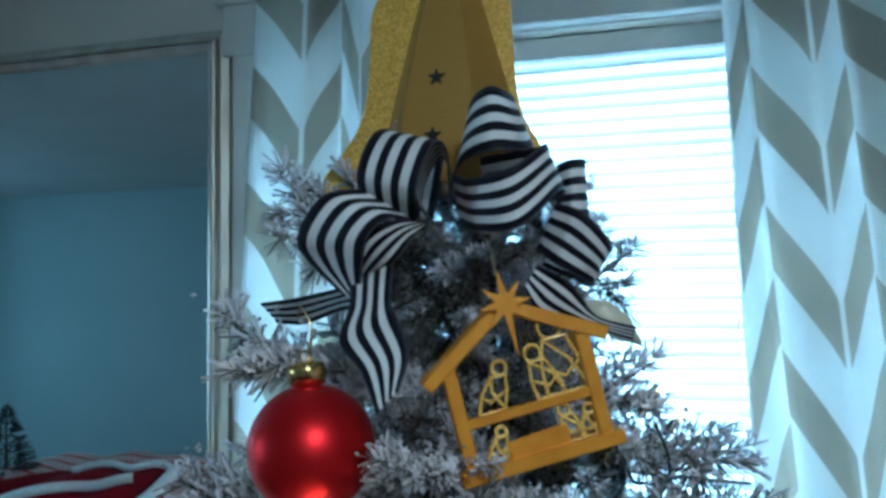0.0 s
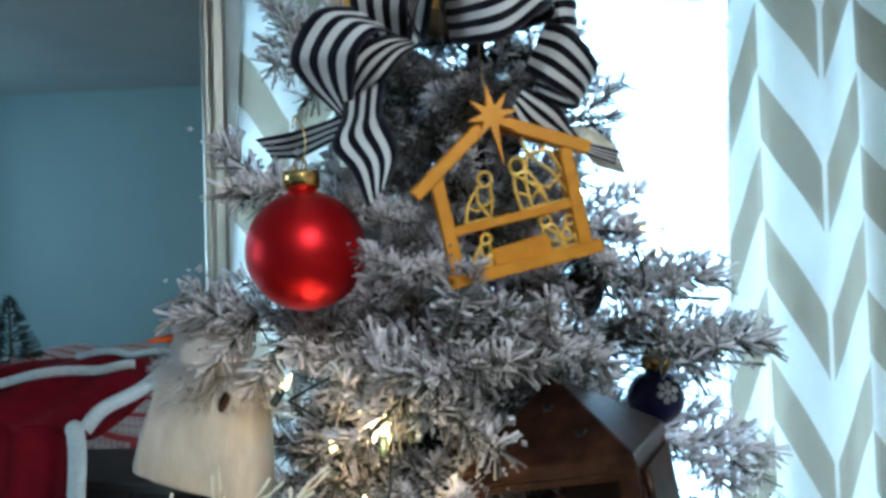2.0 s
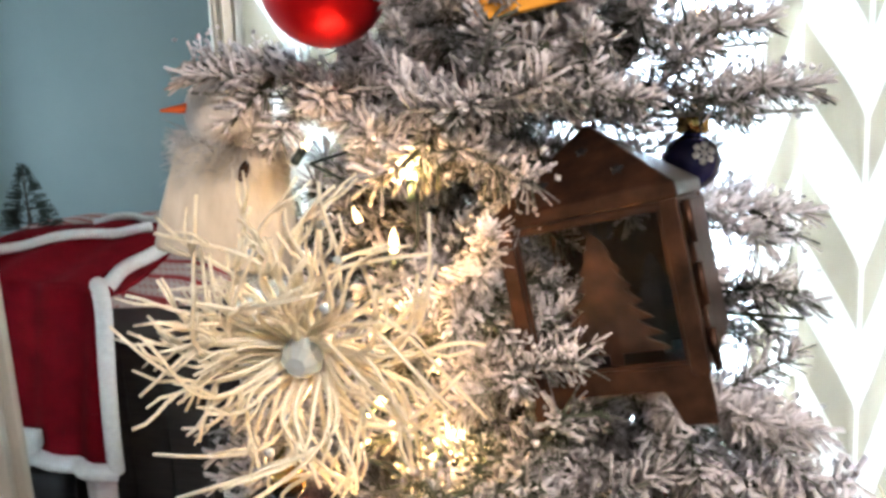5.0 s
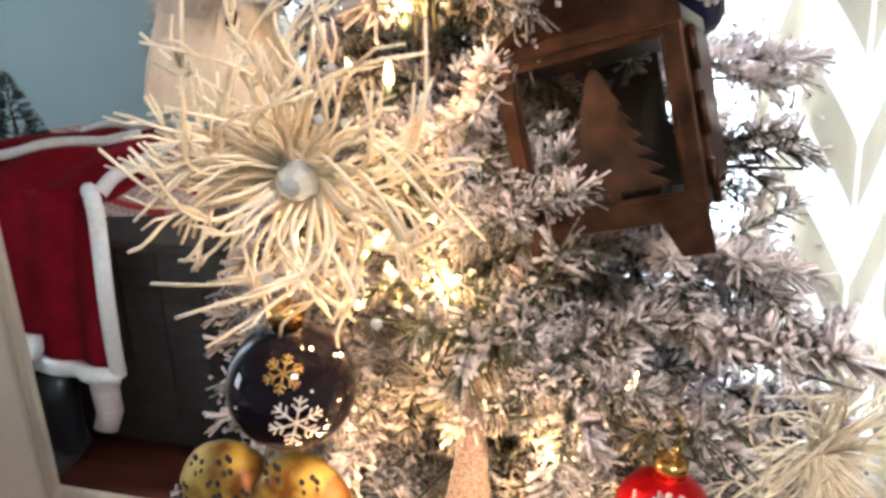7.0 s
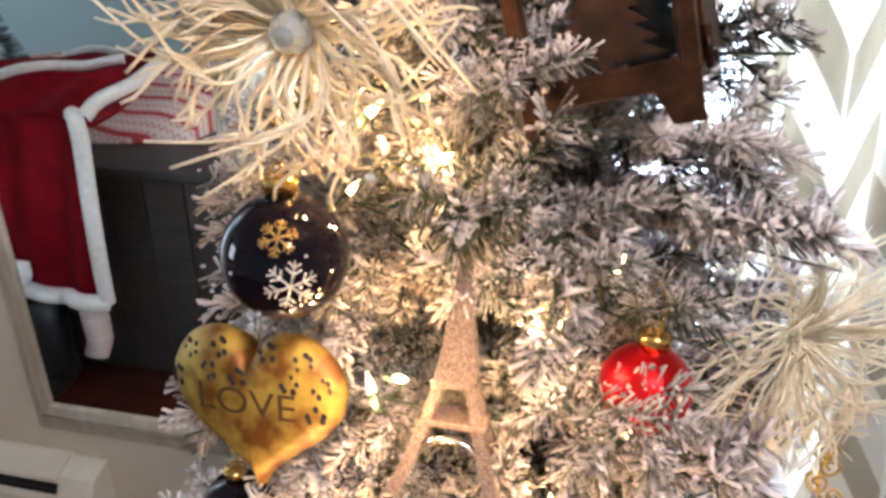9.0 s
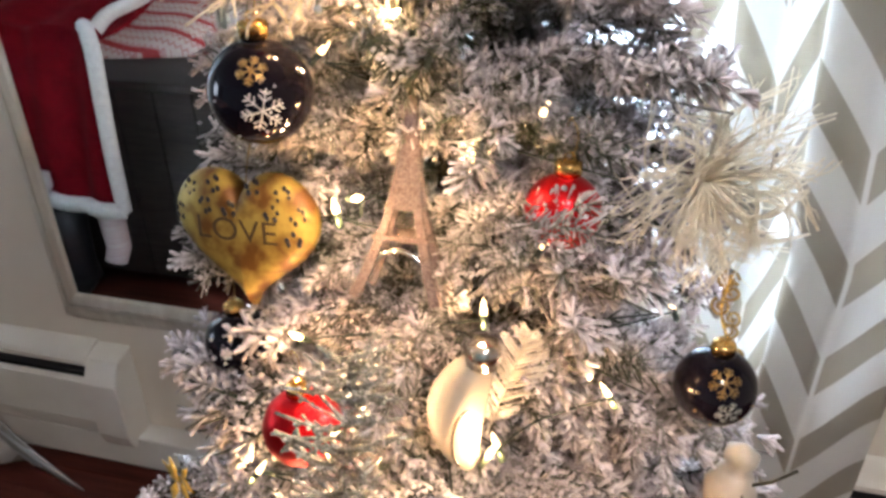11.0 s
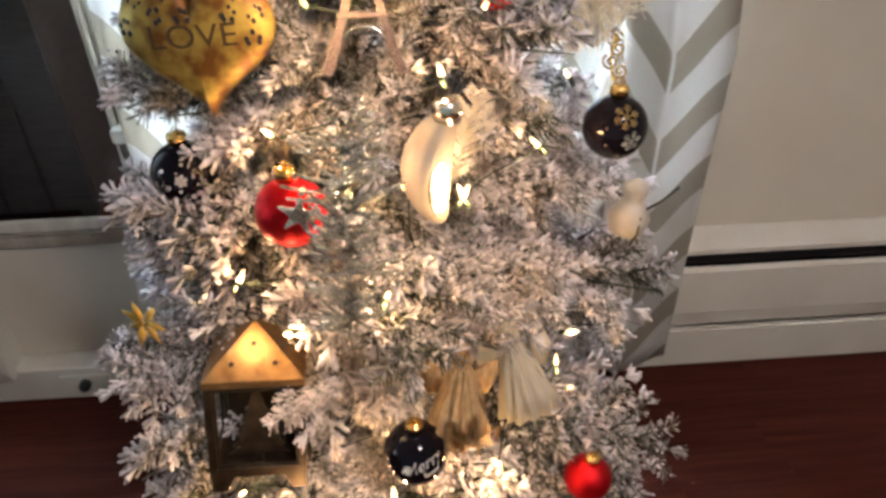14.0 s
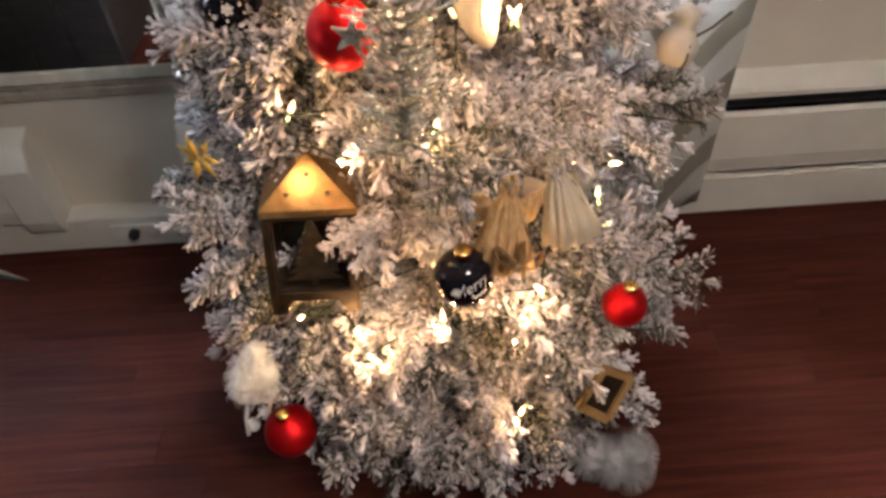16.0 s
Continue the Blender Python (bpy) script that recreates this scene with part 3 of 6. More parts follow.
def flocked_branch(name, length, seed, twigs, coat, thick):
    """A stem with side twigs, all set with blunt flocked needles; along +x, in the level plane."""
    rng = np.random.default_rng(seed)
    lines = [(np.array([0.0, 0, 0]), np.array([1.0, 0, 0]), length, 0.35)]
    for i in range(twigs):
        s = 0.22 + 0.70 * (i + rng.uniform(-0.3, 0.3)) / twigs
        ang = math.radians(rng.uniform(30, 62)) * (1 if i % 2 else -1)
        d = np.array([math.cos(ang), math.sin(ang), rng.uniform(-0.30, 0.42)])
        d /= np.linalg.norm(d)
        lines.append((np.array([s * length, 0, 0]), d, (0.045 + 0.33 * length * (1 - s)) * rng.uniform(0.75, 1.15), 0.0))
    verts, faces, flock = [], [], []

    def droop(p):
        return p + np.array([0, 0, 0.10 * p[0] - 0.5 * p[0] ** 2])

    def spike(p, d, ln_, r0, r1, f, sides=3):
        ref = np.array([0, 0, 1.0]) if abs(d[2]) < 0.9 else np.array([1.0, 0, 0])
        a = np.cross(d, ref)
        a /= np.linalg.norm(a)
        b = np.cross(d, a)
        base = len(verts)
        bend = np.array([0, 0, -0.06 * ln_])
        for q, r, g in ((p, r0, f * 0.4), (p + d * ln_ + bend, r1, f)):
            for k in range(sides):
                c, s_ = math.cos(2 * math.pi * k / sides), math.sin(2 * math.pi * k / sides)
                verts.append(droop(q + r * (a * c + b * s_)))
                flock.append(g)
        for k in range(sides):
            k2 = (k + 1) % sides
            faces.append((base + k, base + k2, base + sides + k2, base + sides + k))
        faces.append(tuple(base + sides + k for k in range(sides)))

    for p0, d, ln_, start in lines:
        spike(p0, d, ln_, 0.0022, 0.0012, 0.25, 5)
        count = int(ln_ * (1 - start) / (0.0058 * thick))
        for i in range(count):
            s = start + (1 - start) * (i + rng.random()) / count
            p = p0 + d * ln_ * s
            heavy = coat * rng.uniform(0.55, 1.0) * (0.55 + 0.45 * s)
            for k in range(7 if s < 0.93 else 11):
                v = rng.normal(size=3)
                v -= d * v.dot(d)
                v /= np.linalg.norm(v)
                lean_ = rng.uniform(0.35, 1.2) if s < 0.93 else rng.uniform(0.8, 3)
                n = v + d * lean_
                n /= np.linalg.norm(n)
                f = min(1.0, heavy * rng.uniform(0.7, 1.2) + (0.22 if v[2] > 0.1 else -0.08))
                w = (0.00052 + 0.00088 * max(0.0, f) ** 2) * thick
                spike(p, n, rng.uniform(0.013, 0.026) * (1.05 - 0.25 * s) * (0.8 + 0.2 * thick), w * 0.8, w * rng.uniform(0.9, 1.3), f)
    # small clots of flock caught between the needles
    for i in range(int((110 + 700 * length) * coat / thick)):
        p0, d, ln_, start = lines[rng.integers(len(lines))]
        s = rng.uniform(max(start, 0.25), 1.0)
        off = rng.normal(size=3) * 0.0085 + np.array([0, 0, 0.004])
        c = p0 + d * ln_ * s + off
        r = rng.uniform(0.0011, 0.0028) * thick
        base = len(verts)
        for q in ((1, 0, 0), (-1, 0, 0), (0, 1, 0), (0, -1, 0), (0, 0, 1), (0, 0, -1)):
            verts.append(droop(c + np.array(q) * r * rng.uniform(0.6, 1.3)))
            flock.append(0.9)
        for a in (0, 1):
            for b in (2, 3):
                for e in (4, 5):
                    faces.append((base + a, base + b, base + e))
    me = bpy.data.meshes.new(name)
    me.from_pydata([tuple(v) for v in verts], [], faces)
    at = me.attributes.new("flock", "FLOAT", "POINT")
    at.data.foreach_set("value", np.array(flock, dtype=np.float32))
    me.materials.append(FLOCK)
    me.polygons.foreach_set("use_smooth", np.ones(len(me.polygons), dtype=bool))
    me.update()
    return me


SIZES = [(0.15, 7), (0.22, 9), (0.30, 11), (0.38, 13)]
MESHES = {n: [flocked_branch("branch", n, 10 * i + k, tw, (1.0, 0.6, 0.85)[k], 1.0 if n < 0.25 else 1.7) for k in range(3)] for i, (n, tw) in enumerate(SIZES)}
tree = thing("christmas_tree", pose(AX, AY, 0), "slim artificial christmas tree thickly flocked with white snow", "christmas tree")
part("trunk", tube(bmesh.new(), [(0, 0, 0.03), (0, 0, 0.9), (0, 0, 1.76)], 0.017, 12, 0.45), BARK, tree)
stand = bmesh.new()
for k in range(4):
    a = math.pi / 4 + k * math.pi / 2
    tube(stand, [(0.02 * math.cos(a), 0.02 * math.sin(a), 0.09), (0.2 * math.cos(a), 0.2 * math.sin(a), 0.012), (0.24 * math.cos(a), 0.24 * math.sin(a), 0.012)], 0.01, 8)
part("stand", stand, BLACKP, tree)


def tree_radius(z):
    pts = [(0.15, 0.44), (0.35, 0.46), (0.57, 0.43), (0.75, 0.39), (0.9, 0.36), (1.1, 0.315), (1.3, 0.26), (1.5, 0.215), (1.62, 0.165), (1.74, 0.09)]
    for (z0, r0), (z1, r1) in zip(pts, pts[1:]):
        if z <= z1:
            return r0 + (r1 - r0) * (max(z, z0) - z0) / (z1 - z0)
    return pts[-1][1]


# places kept free of twigs, where the ornaments hang: centre and radius
CLEAR = [
    (-0.042, 0.765, 1.581, 0.055), (0.087, 0.790, 1.610, 0.065), (0.136, 0.760, 1.379, 0.075), (0.133, 0.780, 1.424, 0.070), (-0.018, 0.660, 1.394, 0.090), (-0.047, 0.690, 1.258, 0.055),
    (-0.110, 0.740, 1.100, 0.085), (0.061, 0.700, 1.150, 0.045), (0.050, 0.740, 1.200, 0.030), (0.185, 0.710, 1.174, 0.045), (0.328, 0.790, 0.966, 0.050), (-0.171, 0.790, 0.932, 0.045),
    (-0.033, 0.650, 0.960, 0.050), (0.028, 0.620, 0.980, 0.040), (0.019, 0.610, 0.887, 0.035), (0.106, 0.680, 0.986, 0.060), (0.075, 0.590, 0.654, 0.055), (0.310, 0.650, 0.511, 0.045),
    (-0.207, 0.590, 0.310, 0.055), (-0.122, 0.670, 0.678, 0.070), (-0.137, 0.660, 0.581, 0.070), (-0.105, 0.680, 0.745, 0.050), (0.131, 0.630, 0.708, 0.055), (0.203, 0.650, 0.720, 0.050), (-0.252, 0.650, 0.397, 0.050),
    (-0.119, 0.660, 0.628, 0.070), (-0.131, 0.630, 0.595, 0.055), (-0.170, 0.660, 0.622, 0.050), (-0.089, 0.640, 0.602, 0.040),
    (-0.151, 0.840, 1.460, 0.060), (0.194, 0.590, 0.379, 0.050), (0.304, 0.610, 0.333, 0.050), (0.295, 0.860, 1.155, 0.060),
    (0.036, 0.800, 1.737, 0.070), (-0.033, 0.790, 1.703, 0.050), (0.008, 0.740, 1.634, 0.030), (0.105, 0.830, 1.701, 0.050),
]


# places of the bulbs that shine out between the twigs
BRIGHT = [
    (0.0550, 0.7650, 1.2045), (0.0159, 0.7910, 1.2768), (0.0255, 0.7803, 1.2929), (-0.0523, 0.7146, 1.0111), (0.0126, 0.7104, 1.1636), (0.0235, 0.6800, 0.9880),
    (0.1418, 0.6859, 0.9420), (0.2342, 0.7600, 0.9583), (0.0523, 0.6638, 0.8275), (0.2683, 0.7152, 0.6544), (-0.0040, 0.7118, 1.1458), (-0.0519, 0.6301, 0.8164),
    (0.0471, 0.5788, 0.5798), (0.1446, 0.5998, 0.4956), (-0.1473, 0.6286, 0.5492), (-0.0730, 0.5991, 0.5413), (0.1364, 0.6609, 0.9570), (0.1822, 0.6180, 0.5818),
    (-0.1131, 0.6938, 0.8397), (0.2802, 0.7243, 0.7057), (0.0054, 0.7381, 1.4278), (-0.0069, 0.7311, 1.3323), (0.1021, 0.7458, 1.1854), (0.1215, 0.7080, 1.0671),
    (0.0077, 0.7676, 1.4643), (-0.0571, 0.5801, 0.5107), (0.1569, 0.5827, 0.3216),
]
# room in front of each bulb
for x, y, z in BRIGHT:
    way = (Vector((0.12, 0.25, z + 0.30)) - Vector((x, y, z))).normalized()
    for k in range(4):
        c = Vector((x, y, z)) + way * (0.035 * k)
        CLEAR.append((c.x, c.y, c.z, 0.012 + 0.003 * k))


def blocked(base, tip, scale=1.0):
    """How far along base to tip a twig can grow before it reaches a place kept free."""
    p, q = Vector(base), Vector(tip)
    for i in range(5, 21):
        c = p.lerp(q, i / 20)
        for x, y, z, r in CLEAR:
            if (c - Vector((x, y, z))).length < r * scale + 0.012 or ((c - Vector((x, y - 0.05, z + 0.03))).length < r * scale):
                return (i - 1) / 20
    return 1.0


def branch_to(tip, length, rng, twist=0.0, lift=0.12):
    """A twig whose end reaches the given place."""
    t = Vector(tip) - Vector((AX, AY, 0))
    d = Vector((t.x, t.y, lift * math.hypot(t.x, t.y))).normalized()
    size = min(MESHES, key=lambda n: abs(n - length))
    o = new("branch", rng.choice(MESHES[size]))
    o.parent = tree
    k = length / size
    sag = 0.10 * length - 0.5 * length * length
    turn = Matrix.Rotation(math.atan2(d.y, d.x), 4, "Z") @ Matrix.Rotation(-math.asin(d.z), 4, "Y") @ Matrix.Rotation(radians(twist), 4, "X")
    o.matrix_basis = Matrix.Translation(t - d * length - Vector((0, 0, sag))) @ turn @ Matrix.Diagonal((k, k, k, 1))
    return o


def add_branch(z, azimuth, length, pitch, twist, rng, grow=1.0):
    ca, ce = math.radians(azimuth), math.radians(pitch)
    way = Vector((math.cos(ca) * math.cos(ce), math.sin(ca) * math.cos(ce), math.sin(ce)))
    base = Vector((AX, AY, z))
    if z > 1.22 and abs((azimuth + 180) % 360 - 180) < 62:
        length *= 0.58
    if z > 1.4 and abs(azimuth % 360 - 180) < 60:
        length *= 0.8
    length *= blocked(base, base + way * length)
    if length < 0.08:
        return None
    size = min(MESHES, key=lambda n: abs(n - length))
    o = new("branch", rng.choice(MESHES[size]))
    o.parent = tree
    k = length / size * grow
    o.matrix_basis = pose(0, 0, z) @ pose(0, 0, 0, 0, 0, azimuth) @ pose(0, 0, 0, twist, -pitch, 0) @ Matrix.Diagonal((k, k, k, 1))
    return o


rng = random.Random(11)
z, tier = 0.17, 0
while z < 1.74:
    r = tree_radius(z)
    count = 9 if r > 0.3 else 8 if r > 0.2 else 7
    for k in range(count):
        az = 360 * (k + 0.5 * (tier % 2)) / count + rng.uniform(-11, 11)
        back = math.sin(math.radians(az))
        ln_ = r * rng.uniform(0.80, 1.06) * (0.78 if back > 0.5 else 1.0) * (0.92 if math.cos(math.radians(az)) < -0.4 else 1.04)
        add_branch(z - 0.02 + rng.uniform(-0.02, 0.02), az, ln_, rng.uniform(-4, 16) + (14 if z > 1.5 else 0), rng.uniform(-40, 40), rng)
    for k in range(6):
        az = 60 * k + rng.uniform(-20, 20) + 30 * (tier % 2)
        add_branch(z + rng.uniform(-0.02, 0.03), az, r * rng.uniform(0.5, 0.68), rng.uniform(5, 30), rng.uniform(-90, 90), rng)
    z += 0.078 - 0.02 * (z / 1.74)
    tier += 1
for k in range(34):
    zz = 1.50 + 0.24 * k / 34
    o = new("branch", MESHES[0.15][k % 3])
    o.parent = tree
    size = 0.62 + 0.12 * rng.random()
    o.matrix_basis = pose(0, 0, zz, 0, 0, k * 137.5) @ pose(0, 0, 0, rng.uniform(-90, 90), -rng.uniform(5, 40), 0) @ Matrix.Diagonal((size, size, size, 1))
TIPS = [
    ((0.0262, 0.7450, 1.5723), 0.085), ((-0.1198, 0.8700, 1.7356), 0.15), ((-0.1429, 0.8600, 1.6161), 0.18), ((0.2149, 0.8700, 1.5573), 0.22), ((0.2438, 0.8600, 1.5141), 0.24),
    ((0.1436, 0.9200, 1.6800), 0.12), ((0.1586, 0.9200, 1.5929), 0.14), ((-0.1550, 0.8000, 1.5289), 0.22), ((0.1159, 0.7900, 1.5205), 0.12), ((0.0418, 0.7450, 1.5046), 0.18),
    ((0.2536, 0.9000, 1.4303), 0.22), ((0.2615, 0.9000, 1.3641), 0.22), ((0.0496, 0.7450, 1.5103), 0.16), ((0.0800, 0.7300, 1.3560), 0.14), ((0.0349, 0.7500, 1.4860), 0.16),
    ((0.2503, 0.8600, 1.2879), 0.24), ((0.0901, 0.7250, 1.2847), 0.18), ((0.0551, 0.7500, 1.4141), 0.12),
    ((0.2603, 0.8400, 1.2910), 0.24), ((-0.2284, 0.8000, 1.0170), 0.26), ((0.1811, 0.6850, 1.1505), 0.22), ((-0.2716, 0.8000, 0.8649), 0.28), ((-0.1711, 0.8200, 1.2363), 0.2),
    ((-0.2248, 0.8000, 1.0294), 0.26), ((-0.2548, 0.7900, 0.8939), 0.28), ((-0.2448, 0.7800, 0.8146), 0.28), ((0.4366, 0.8200, 0.7089), 0.32), ((0.0647, 0.6550, 1.0323), 0.24), ((-0.2903, 0.7200, 0.6525), 0.30),
    ((-0.3048, 0.7000, 0.6535), 0.34), ((-0.0555, 0.6000, 0.7170), 0.11), ((0.4557, 0.7000, 0.4617), 0.34), ((0.4188, 0.6800, 0.3760), 0.32), ((0.3047, 0.6250, 0.4493), 0.26),
    ((0.0101, 0.5650, 0.5337), 0.24), ((-0.1663, 0.6100, 0.3932), 0.26), ((-0.0116, 0.5250, 0.3540), 0.30), ((-0.0875, 0.5400, 0.3539), 0.28), ((0.3902, 0.6300, 0.1990), 0.30),
    ((0.0617, 0.5200, 0.2606), 0.3), ((0.1315, 0.5200, 0.3253), 0.3), ((-0.1364, 0.5300, 0.2502), 0.3), ((0.2190, 0.5500, 0.2544), 0.3), ((-0.3004, 0.6800, 0.5524), 0.32), ((-0.1500, 0.5900, 0.1700), 0.32), ((-0.0500, 0.5600, 0.1300), 0.32), ((0.0500, 0.5500, 0.1100), 0.34),
    ((0.1500, 0.5500, 0.1200), 0.34), ((0.2400, 0.5700, 0.1200), 0.34), ((0.0000, 0.5600, 0.2000), 0.3), ((0.3000, 0.6200, 0.1500), 0.34), ((-0.2756, 0.6600, 0.4821), 0.3),
]
for tip, ln_ in TIPS:
    branch_to(tip, ln_, rng, rng.uniform(-60, 60))

# ---- ornaments ----
REDBALL = vary(material("satin_red_ball", rough=0.40), (0.50, 0.004, 0.008), (0.56, 0.006, 0.01), 8)
bsdf(REDBALL).inputs["Metallic"].default_value = 0.8
BLACKBALL = material("glossy_black_ball", (0.006, 0.005, 0.009), 0.07, Specular_IOR_Level=0.3)
NAVYBALL = material("glossy_navy_ball", (0.012, 0.012, 0.05), 0.08)
GOLDCAP = material("gold_cap", (0.83, 0.56, 0.2), 0.22, 1.0)
SILVER = material("silver_metal", (0.7, 0.68, 0.66), 0.2, 1.0)
WHITEGLIT = glitter("white_glitter", (0.5, 0.48, 0.44), (0.92, 0.9, 0.86), 0.4, 1400, 0.2)
GOLDGLIT = glitter("gold_glitter", (0.62, 0.33, 0.03), (1.0, 0.68, 0.14), 0.38, 700, 0.12)
DULLGOLD = glitter("dull_gold_glitter", (0.20, 0.11, 0.03), (0.62, 0.42, 0.16), 0.35, 1400, 0.6)
DKGOLD = glitter("brushed_gold", (0.34, 0.19, 0.03), (0.46, 0.27, 0.05), 0.45, 2500, 0.35, 0.15)
CREAMGLIT = glitter("cream_glitter", (0.70, 0.62, 0.46), (0.92, 0.86, 0.70), 0.45, 1600, 0.15, 0.5)
SILVGLIT = glitter("silver_glitter", (0.16, 0.17, 0.14), (0.85, 0.85, 0.78), 0.25, 900, 0.6, 0.9)
GOLDPAINT = vary(material("gold_painted_wood", rough=0.42, metal=0.25), (0.66, 0.26, 0.008), (0.80, 0.35, 0.018), 50, bump=0.2, bump_scale=400, dist=0.0005)
RUST = vary(material("rusty_bronze_tin", rough=0.42, metal=0.75), (0.022, 0.012, 0.008), (0.105, 0.048, 0.028), 55, 6, bump=0.35, bump_scale=240, dist=0.0008)
BRASS = vary(material("aged_brass_tin", rough=0.35, metal=0.8), (0.17, 0.10, 0.045), (0.40, 0.25, 0.10), 40, 6, bump=0.3, bump_scale=220, dist=0.0006)
BRONZE = vary(material("dark_bronze_tin", rough=0.4, metal=0.7), (0.025, 0.018, 0.012), (0.075, 0.052, 0.032), 45, 6, bump=0.3, bump_scale=220, dist=0.0006)
MUSTARD = vary(material("mustard_gold_tin", rough=0.46, metal=0.4), (0.13, 0.055, 0.010), (0.38, 0.29, 0.065), 38, 8, spread=(0.38, 0.60), bump=0.2, bump_scale=160, dist=0.0005)
WIRE = material("dark_green_wire", (0.012, 0.022, 0.014), 0.45)
KNIT = vary(material("cream_knit", rough=0.95), (0.52, 0.48, 0.41), (0.64, 0.60, 0.53), 90, stretch=(1, 1, 0.4), bump=0.7, bump_scale=420, dist=0.0015)
PLUSH = vary(material("grey_white_plush", rough=0.98, Sheen_Weight=0.5), (0.40, 0.39, 0.39), (0.60, 0.585, 0.57), 40, bump=0.9, bump_scale=300, dist=0.003)
CERAMIC = vary(material("cream_ceramic", rough=0.35, Coat_Weight=0.3), (0.38, 0.34, 0.27), (0.52, 0.47, 0.39), 20)
BURLAP = vary(material("gold_burlap", rough=0.8), (0.34, 0.20, 0.08), (0.56, 0.39, 0.20), 220, stretch=(1, 1, 0.3), bump=0.7, bump_scale=500, dist=0.001)
ORGANZA = translucent("cream_organza", (0.78, 0.72, 0.58), 0.45)
WOODY = vary(material("honey_wood", rough=0.55), (0.28, 0.15, 0.05), (0.42, 0.25, 0.09), 30, stretch=(1, 1, 0.15), bump=0.2)
ORANGE = material("orange_carrot", (0.75, 0.13, 0.02), 0.6)
THINGLASS = material("thin_glass", (0.96, 0.97, 0.98), 0.02, Transmission_Weight=1.0, IOR=1.45)
TWINE = material("tan_twine", (0.4, 0.3, 0.17), 0.9)
CRYSTAL = material("faceted_crystal", (0.72, 0.8, 0.83), 0.05, 0.6)


def stripe_material():
    m = material("striped_ribbon", rough=0.55, Specular_IOR_Level=0.2)
    uv = nd(m, "ShaderNodeUVMap", uv_map="cloth")
    sx = nd(m, "ShaderNodeSeparateXYZ")
    ln(m, uv.outputs[0], sx.inputs[0])
    band = math_node(m, "LESS_THAN", math_node(m, "FRACT", math_node(m, "MULTIPLY", sx.outputs[1], 3.5)), 0.5)
    nz = nd(m, "ShaderNodeTexNoise", Scale=40.0, Detail=3.0)
    ln(m, uv.outputs[0], nz.inputs["Vector"])
    light = nd(m, "ShaderNodeValToRGB")
    light.color_ramp.elements[0].color, light.color_ramp.elements[1].color = (0.70, 0.68, 0.66, 1), (0.82, 0.80, 0.78, 1)
    ln(m, nz.outputs["Fac"], light.inputs[0])
    mix = nd(m, "ShaderNodeMix", data_type="RGBA")
    mix.inputs[7].default_value = (0.006, 0.005, 0.010, 1)
    ln(m, light.outputs[0], mix.inputs[6])
    ln(m, band, mix.inputs[0])
    ln(m, mix.outputs[2], bsdf(m).inputs["Base Color"])
    wv = nd(m, "ShaderNodeTexWave", Scale=160.0)
    ln(m, uv.outputs[0], wv.inputs["Vector"])
    bp = nd(m, "ShaderNodeBump", Strength=0.15, Distance=0.0004)
    ln(m, wv.outputs["Fac"], bp.inputs["Height"])
    ln(m, bp.outputs[0], bsdf(m).inputs["Normal"])
    return m


RIBBON = stripe_material()


def smooth_path(points, n):
    """A smooth curve through points, in n steps."""
    pts = [Vector(p) for p in points]
    pts = [pts[0] * 2 - pts[1]] + pts + [pts[-1] * 2 - pts[-2]]
    out = []
    spans = len(pts) - 3
    for i in range(n + 1):
        f = min(i / n * spans, spans - 1e-6)
        k, t = int(f), f - int(f)
        a, b, c, d = pts[k:k + 4]
        out.append(0.5 * (2 * b + (c - a) * t + (2 * a - 5 * b + 4 * c - d) * t * t + (3 * b - a - 3 * c + d) * t ** 3))
    return out


def ribbon(name, edge_a, edge_b, parent, n=36):
    """A striped strip between two edges, with a slight crown and wire edges."""
    a, b = smooth_path(edge_a, n), smooth_path(edge_b, n)
    bm = bmesh.new()
    uv = bm.loops.layers.uv.new("cloth")
    m = 10
    rows, length = [], 0.0
    us = []
    for i in range(n + 1):
        if i:
            length += ((a[i] + b[i]) / 2 - (a[i - 1] + b[i - 1]) / 2).length
        us.append(length)
        rows.append([bm.verts.new(a[i].lerp(b[i], j / m)) for j in range(m + 1)])
    for i in range(n):
        for j in range(m):
            f = bm.faces.new((rows[i][j], rows[i + 1][j], rows[i + 1][j + 1], rows[i][j + 1]))
            for loop, (ii, jj) in zip(f.loops, ((i, j), (i + 1, j), (i + 1, j + 1), (i, j + 1))):
                loop[uv].uv = (us[ii] * 20, min(0.999, jj / m + 0.0001))
    ob = part(name, bm, RIBBON, parent)
    so = ob.modifiers.new("thickness", "SOLIDIFY")
    so.thickness, so.offset = 0.0009, 0
    for edge in (a, b):
        part("wired_edge", tube(bmesh.new(), edge, 0.0009, 5), RIBBON_EDGE, ob)
    return ob


RIBBON_EDGE = material("ribbon_edge_thread", (0.03, 0.027, 0.035), 0.6)


def hook(parent, z, h=0.03):
    part("hook", tube(bmesh.new(), smooth_path([(0, 0, z - 0.004), (0.004, 0, z + h * 0.3), (0.003, 0.002, z + h * 0.7), (-0.003, 0.004, z + h), (-0.006, 0.006, z + h * 0.75)], 16), 0.0006, 5), GOLDCAP, parent)


